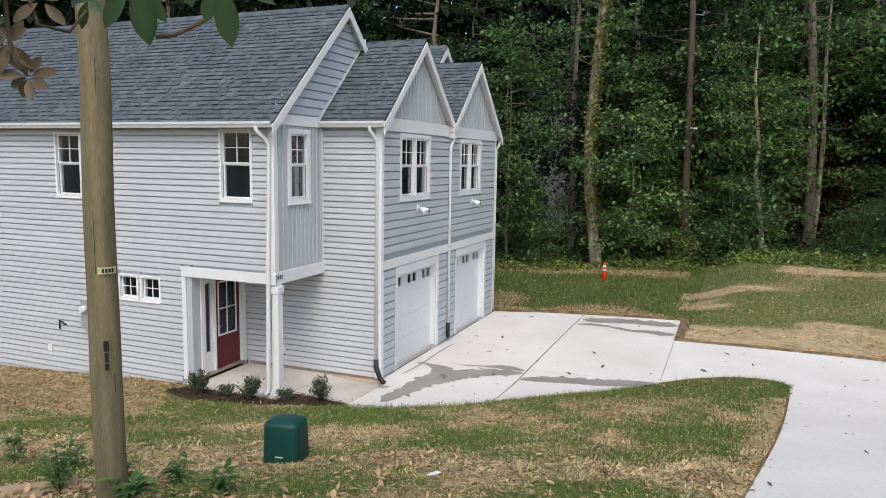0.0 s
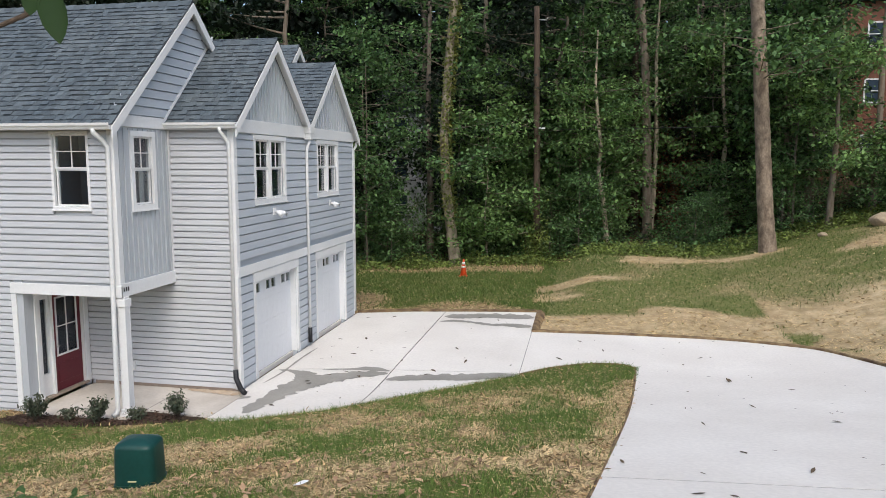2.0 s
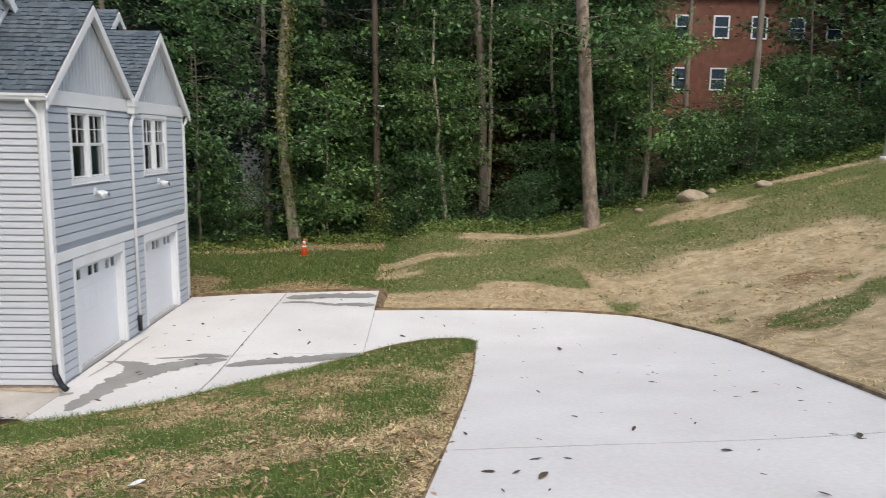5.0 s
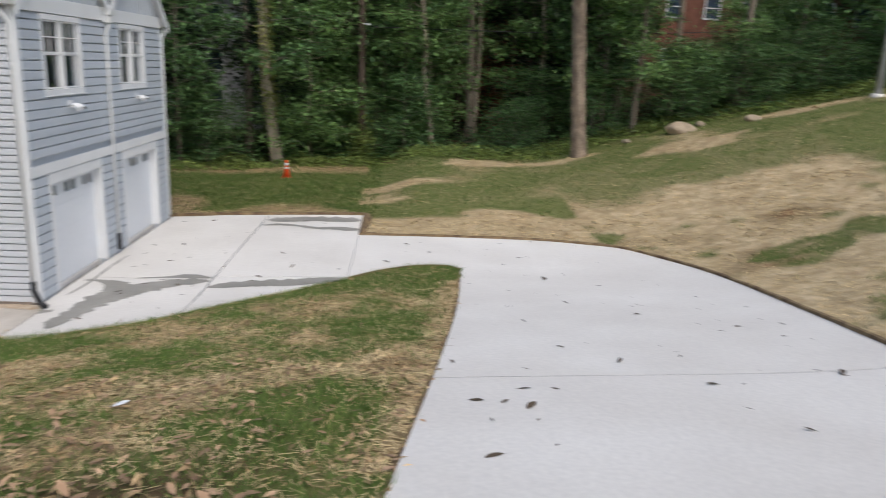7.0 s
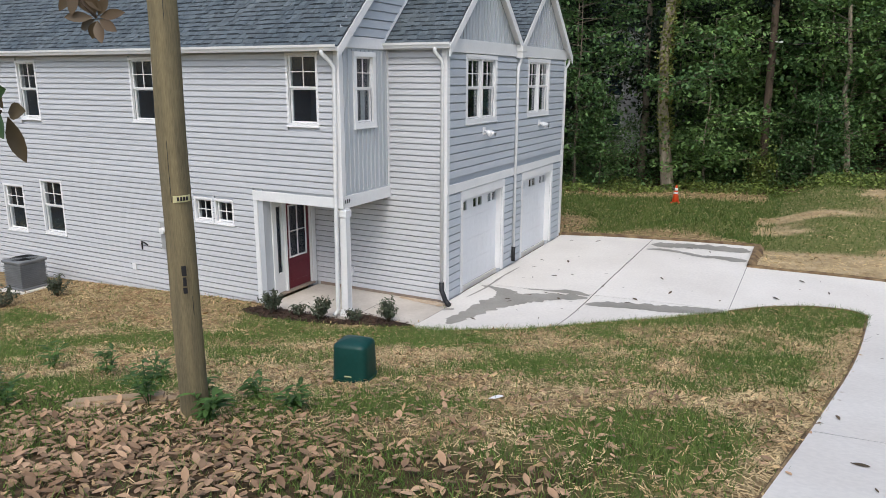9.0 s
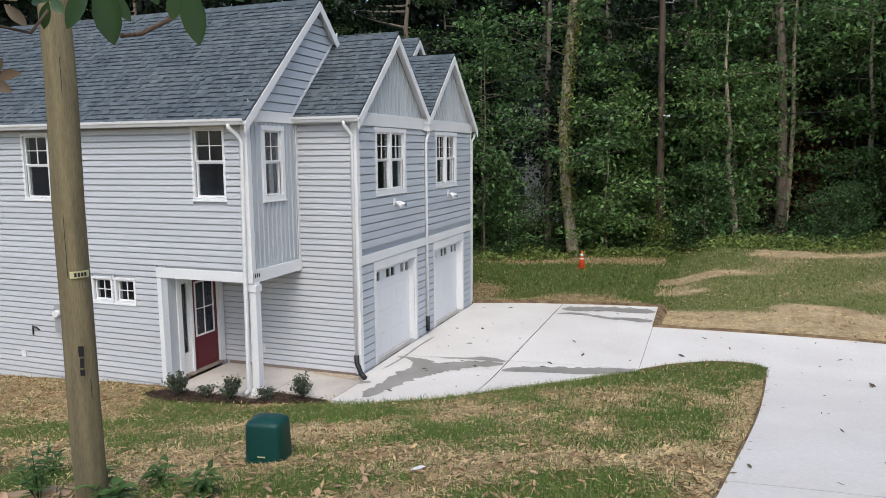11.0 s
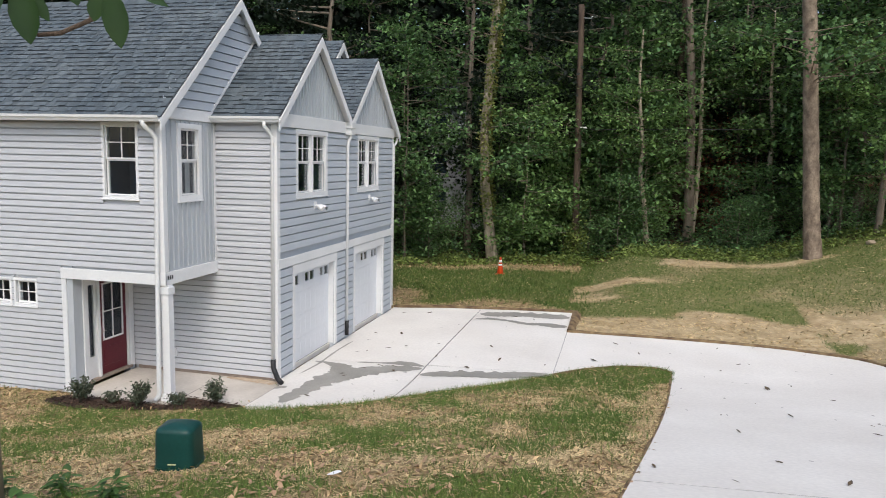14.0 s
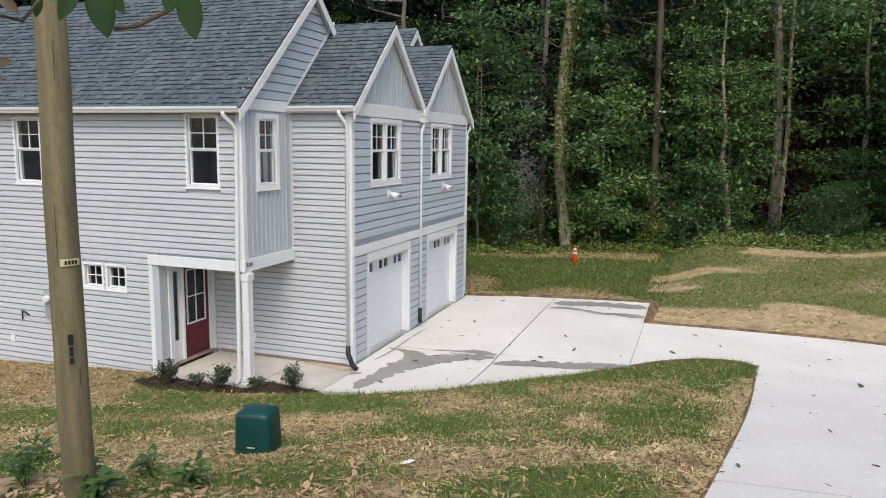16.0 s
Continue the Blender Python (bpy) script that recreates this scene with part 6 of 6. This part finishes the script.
fill(38, -6, 36, 7, 1.0, 1.2, (0, 1, 2, 2, 1), 0.75, 1.1, 1.7)
fill(70, -28, 46, 20, 1.3, 1.3, (1, 3, 3, 0), 0.8, 1.2, 1.7)
fill(56, -8, 36, 6, 1.3, 0.7, (4, 4, 5), 0.6, 1.05, 0.75)


# brush and creepers on the floor of the woods
def floor_leaves(n, y0, y1, h, size, seed, material, name, label, x0=-6, x1=32):
    rng = np.random.default_rng(seed)
    P = []
    while len(P) < n:
        x = rng.uniform(x0, x1)
        y = wood_edge(min(x, 30)) + rng.uniform(y0, y1)
        k = noise.noise((x * 0.7, y * 0.7, seed)) + 0.35
        if k < rng.uniform(-0.3, 0.6):
            continue
        P.append((x, y, height(x, y) + 0.03 + h * max(0.15, k) * rng.random() ** 1.5))
    V, F = leaf_cloud(P, rng.uniform(size * 0.6, size * 1.4, n), 0.45, seed, 0.7)
    return tagged(cloud(name, V, F, material), label, "undergrowth", kind="stuff")


floor_leaves(24000, -0.9, 3.0, 0.55, 0.13, 61, M_IVY, "creeper_patch", "low yellow-green creepers along the woods' edge")
floor_leaves(16000, 0.6, 9.0, 1.5, 0.15, 62, M_LEAF, "brush", "tangled green brush under the trees")
floor_leaves(9000, 2.0, 14.0, 2.4, 0.18, 63, M_LEAF3, "brush", "brush deep in the woods, coloured dark as shade", -24, 44)
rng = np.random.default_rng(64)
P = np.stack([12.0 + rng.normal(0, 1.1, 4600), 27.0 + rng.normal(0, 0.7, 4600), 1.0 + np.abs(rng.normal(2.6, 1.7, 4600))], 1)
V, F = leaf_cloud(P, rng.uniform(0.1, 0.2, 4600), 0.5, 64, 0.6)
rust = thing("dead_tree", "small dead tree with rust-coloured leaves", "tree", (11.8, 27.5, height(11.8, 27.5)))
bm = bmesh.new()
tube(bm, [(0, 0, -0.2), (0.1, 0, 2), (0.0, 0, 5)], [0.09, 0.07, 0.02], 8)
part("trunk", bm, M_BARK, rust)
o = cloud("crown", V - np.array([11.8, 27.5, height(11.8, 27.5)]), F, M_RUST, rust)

# far foliage that closes the view, deep shade put into its leaf colour
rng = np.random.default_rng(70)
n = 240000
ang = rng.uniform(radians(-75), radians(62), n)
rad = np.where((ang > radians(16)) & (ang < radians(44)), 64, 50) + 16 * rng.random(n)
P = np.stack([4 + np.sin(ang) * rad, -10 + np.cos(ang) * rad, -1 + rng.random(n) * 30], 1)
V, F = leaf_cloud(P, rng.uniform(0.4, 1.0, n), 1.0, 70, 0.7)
tagged(cloud("far_woods", V, F, M_LEAF3), "dense distant woods, coloured dark as shade", "woods", kind="stuff")


# houses behind the trees
def far_house(at, size, storeys, bays, wall_mat, label, turn=0, roof_h=2.5):
    h = thing("house", label, "house", at)
    h.matrix_basis = pose(*at, 0, 0, turn)
    w, d, z = size
    bm = bmesh.new()
    box(bm, -w / 2, w / 2, 0, d, -1.5, z)
    part("wall", bm, wall_mat, h)
    bm = bmesh.new()
    pts = [(-w / 2 - 0.4, -0.4, z), (w / 2 + 0.4, -0.4, z), (w / 2 + 0.4, d + 0.4, z), (-w / 2 - 0.4, d + 0.4, z), (-w / 2 - 0.4, d / 2, z + roof_h), (w / 2 + 0.4, d / 2, z + roof_h)]
    v = [bm.verts.new(p) for p in pts]
    for f in ((0, 1, 5, 4), (2, 3, 4, 5), (0, 4, 3), (1, 2, 5), (0, 3, 2, 1)):
        bm.faces.new([v[i] for i in f])
    part("roof", bm, M_DECK, h)
    for s in range(storeys):
        for b in range(bays):
            x = -w / 2 + w * (b + 0.5) / bays
            zz = 1.0 + s * (z - 0.3) / storeys
            win = new("window")
            win.parent = h
            bm = bmesh.new()
            for a in ((-0.55, -0.45, 0, 1.5), (0.45, 0.55, 0, 1.5), (-0.45, 0.45, 0, 0.1), (-0.45, 0.45, 1.4, 1.5), (-0.45, 0.45, 0.72, 0.78)):
                box(bm, x + a[0], x + a[1], -0.06, 0.02, zz + a[2], zz + a[3])
            part("window_frame", bm, M_TRIM, win)
            bm = bmesh.new()
            # opaque pane: room shade painted as its colour
            box(bm, x - 0.45, x + 0.45, -0.03, -0.005, zz + 0.1, zz + 1.4)
            part("pane", bm, M_DARK, win)


far_house((29.5, 35.5, 4.0), (18, 9, 10.5), 3, 7, M_BRICK, "red brick house behind the trees")
far_house((-5.6, 36.0, 0.0), (7, 7, 8.2), 3, 3, M_VINYL, "grey sided house deep in the woods", -8)
far_house((9.6, 33.0, 1.5), (4.6, 6, 8.0), 3, 2, M_BRICK, "brown house with white windows behind the trees", 6)


# ---- lawn ----
def scatter(n, x0, x1, y0, y1, seed, want):
    rng = np.random.default_rng(seed)
    out = []
    xs, ys, rs = rng.uniform(x0, x1, n), rng.uniform(y0, y1, n), rng.random(n)
    for x, y, r in zip(xs, ys, rs):
        if r < want(x, y) and not paved(x, y) and not in_house(x, y):
            out.append((x, y, height(x, y) + 0.03 * noise.noise((x * 0.9, y * 0.9, 0)) + 0.015 * noise.noise((x * 3, y * 3, 5))))
    return np.array(out), rng


def blades(P, rng, h, w, lean):
    n = len(P)
    a = rng.uniform(0, 2 * np.pi, n)
    s = np.stack([np.cos(a), np.sin(a), np.zeros(n)], 1) * (w * rng.uniform(0.6, 1.3, n))[:, None]
    H = h * rng.uniform(0.5, 1.25, n)
    tip = P + np.stack([rng.normal(0, lean, n) * H, rng.normal(0, lean, n) * H, H], 1)
    V = np.stack([P - s - [0, 0, 0.01], P + s - [0, 0, 0.01], tip], 1).reshape(-1, 3)
    return V, np.arange(3 * n).reshape(-1, 3)


def straws(P, rng, L, w):
    n = len(P)
    a = rng.uniform(0, 2 * np.pi, n)
    d = np.stack([np.cos(a), np.sin(a), rng.normal(0, 0.12, n)], 1) * (L * rng.uniform(0.4, 1.2, n))[:, None]
    s = np.stack([-np.sin(a), np.cos(a), np.zeros(n)], 1) * w
    P = P + np.array([0, 0, 0.012])
    V = np.stack([P - d / 2 - s, P - d / 2 + s, P + d / 2 + s, P + d / 2 - s], 1).reshape(-1, 3)
    return V, np.arange(4 * n).reshape(-1, 4)


def bed_free(x, y):
    return not inside(bed, x, y)


P, rng = scatter(260000, -9, 8.4, -12.5, 3.2, 81, lambda x, y: (0.10 + 0.9 * grass_cover(x, y)) * bed_free(x, y))
V, F = blades(P, rng, 0.10, 0.005, 0.5)
tagged(cloud("grass", V, F, M_BLADE), "patchy young green lawn grass", "grass", kind="stuff")
P, rng = scatter(150000, 5.4, 30, -9, 18.5, 82, lambda x, y: 0.01 + 0.95 * grass_cover(x, y))
V, F = blades(P, rng, 0.09, 0.010, 0.6)
tagged(cloud("grass", V, F, M_BLADE2), "thin green grass on the straw-covered bank", "grass", kind="stuff")
P, rng = scatter(36000, -5, 6, 8.2, 19, 83, lambda x, y: 0.1 + 0.9 * grass_cover(x, y))
V, F = blades(P, rng, 0.12, 0.016, 0.5)
tagged(cloud("grass", V, F, M_BLADE2), "short grass behind the parking pad", "grass", kind="stuff")
P, rng = scatter(130000, -10, 8.4, -12.5, 2.5, 84, lambda x, y: (1 - 0.75 * grass_cover(x, y)) * bed_free(x, y) * (1 - leafy(x, y)))
V, F = straws(P, rng, 0.13, 0.0038)
tagged(cloud("straw", V, F, M_STRAW), "loose pale straw strewn over the lawn", "straw", kind="stuff")
P, rng = scatter(90000, 5.4, 30, -9, 17, 85, lambda x, y: 1 - 0.85 * grass_cover(x, y))
V, F = straws(P, rng, 0.18, 0.0065)
tagged(cloud("straw", V, F, M_STRAW), "pale straw matting on the bare bank", "straw", kind="stuff")


P, rng = scatter(26000, -5, 6, 8.3, 19, 86, lambda x, y: 1 - 0.8 * grass_cover(x, y))
V, F = straws(P, rng, 0.18, 0.0065)
tagged(cloud("straw", V, F, M_STRAW), "straw and dead stalks behind the parking pad", "straw", kind="stuff")
rng = np.random.default_rng(87)
P = [(x, y, height(x, y) + 0.045 + 0.03 * rng.random()) for x, y in zip(rng.uniform(-3.7, 0.1, 5200), rng.uniform(-2.9, -1.4, 5200)) if inside(bed, x, y)]
V, F = leaf_cloud(P, rng.uniform(0.03, 0.09, len(P)), 0.35, 87, 0.35)
tagged(cloud("mulch_chips", V, F, M_CHIP), "shredded dark bark chips", "mulch", kind="stuff")


def litter(n, cx, cy, sx, sy, size, seed):
    rng = np.random.default_rng(seed)
    bm = bmesh.new()
    k = 0
    while k < n:
        x, y = rng.normal(cx, sx), rng.normal(cy, sy)
        if paved(x, y) or not (-8 < x < 8 and -13 < y < 0):
            continue
        z = height(x, y) + 0.03 * noise.noise((x * 0.9, y * 0.9, 0)) + 0.02 + 0.03 * rng.random()
        a = rng.uniform(0, 6.28)
        L = size * rng.uniform(0.6, 1.2)
        big_leaf(bm, (x, y, z), (x + math.cos(a) * L, y + math.sin(a) * L, z + rng.normal(0, 0.2) * L - 0.19 * math.sin(a) * L * 0.6), L * 0.42, rng.uniform(-0.3, 0.2))
        k += 1
    return tagged(part("leaf_litter", bm, M_DEAD), "dry brown fallen magnolia leaves on the ground", "fallen leaves", kind="stuff")


litter(1500, 1.0, -10.0, 1.7, 0.8, 0.13, 91)
litter(520, 2.8, -8.0, 2.2, 1.2, 0.11, 92)
litter(420, 3.6, -10.2, 1.5, 1.0, 0.13, 94)
litter(160, 5.0, -6.0, 1.4, 2.0, 0.10, 93)

# shredded straw and leaf scraps, thick where the grass is thin
P, rng = scatter(60000, -10, 8.3, -12.5, 2.6, 97, lambda x, y: (1 - 0.9 * grass_cover(x, y)) * bed_free(x, y) * smooth(-0.5, 0.35, noise.noise((x * 1.4, y * 1.4, 77.0))))
P[:, 2] += 0.012 + 0.03 * rng.random(len(P))
V, F = leaf_cloud(P, rng.uniform(0.05, 0.14, len(P)), 0.4, 97, 0.3)
tagged(cloud("straw_scraps", V, F, M_SCRAP), "curled tan scraps of straw and leaf on bare lawn", "mulch", kind="stuff")
P, rng = scatter(30000, 5.6, 26, 2, 18, 98, lambda x, y: (1 - grass_cover(x, y)) * smooth(-0.3, 0.4, noise.noise((x * 0.9, y * 0.9, 71.0))))
P[:, 2] += 0.01 + 0.02 * rng.random(len(P))
V, F = leaf_cloud(P, rng.uniform(0.07, 0.17, len(P)), 0.35, 98, 0.28)
tagged(cloud("straw_scraps", V, F, M_STRAW), "pale clotted straw on the bare bank", "straw", kind="stuff")

# bits lying on the concrete
rng = np.random.default_rng(95)
for k in range(230):
    x, y = rng.uniform(0.6, 12.5), rng.uniform(-9, 7.6)
    if not paved(x, y, 0.15):
        continue
    bm = bmesh.new()
    a, L = rng.uniform(0, 6.28), 0.05 + 0.15 * rng.random() ** 2
    big_leaf(bm, (0, 0, 0), (math.cos(a) * L, math.sin(a) * L, 0.0), L * rng.uniform(0.2, 0.45), rng.uniform(-0.25, 0.0))
    lf = part("fallen_leaf", bm, M_DEAD2)
    lf.location = (x, y, height(x, y) + 0.040)
    tagged(lf, "dry curled brown leaf lying on the concrete", "leaf", group="leaves on the drive")
bm = bmesh.new()
big_leaf(bm, (0, 0, 0.02), (0.16, 0.05, 0.03), 0.09, -0.2)
white = part("paper_scrap", bm, M_TRIM)
white.location = (4.1, -6.98, height(4.1, -6.98) + 0.03)
tagged(white, "small scrap of white paper on the straw", "litter")
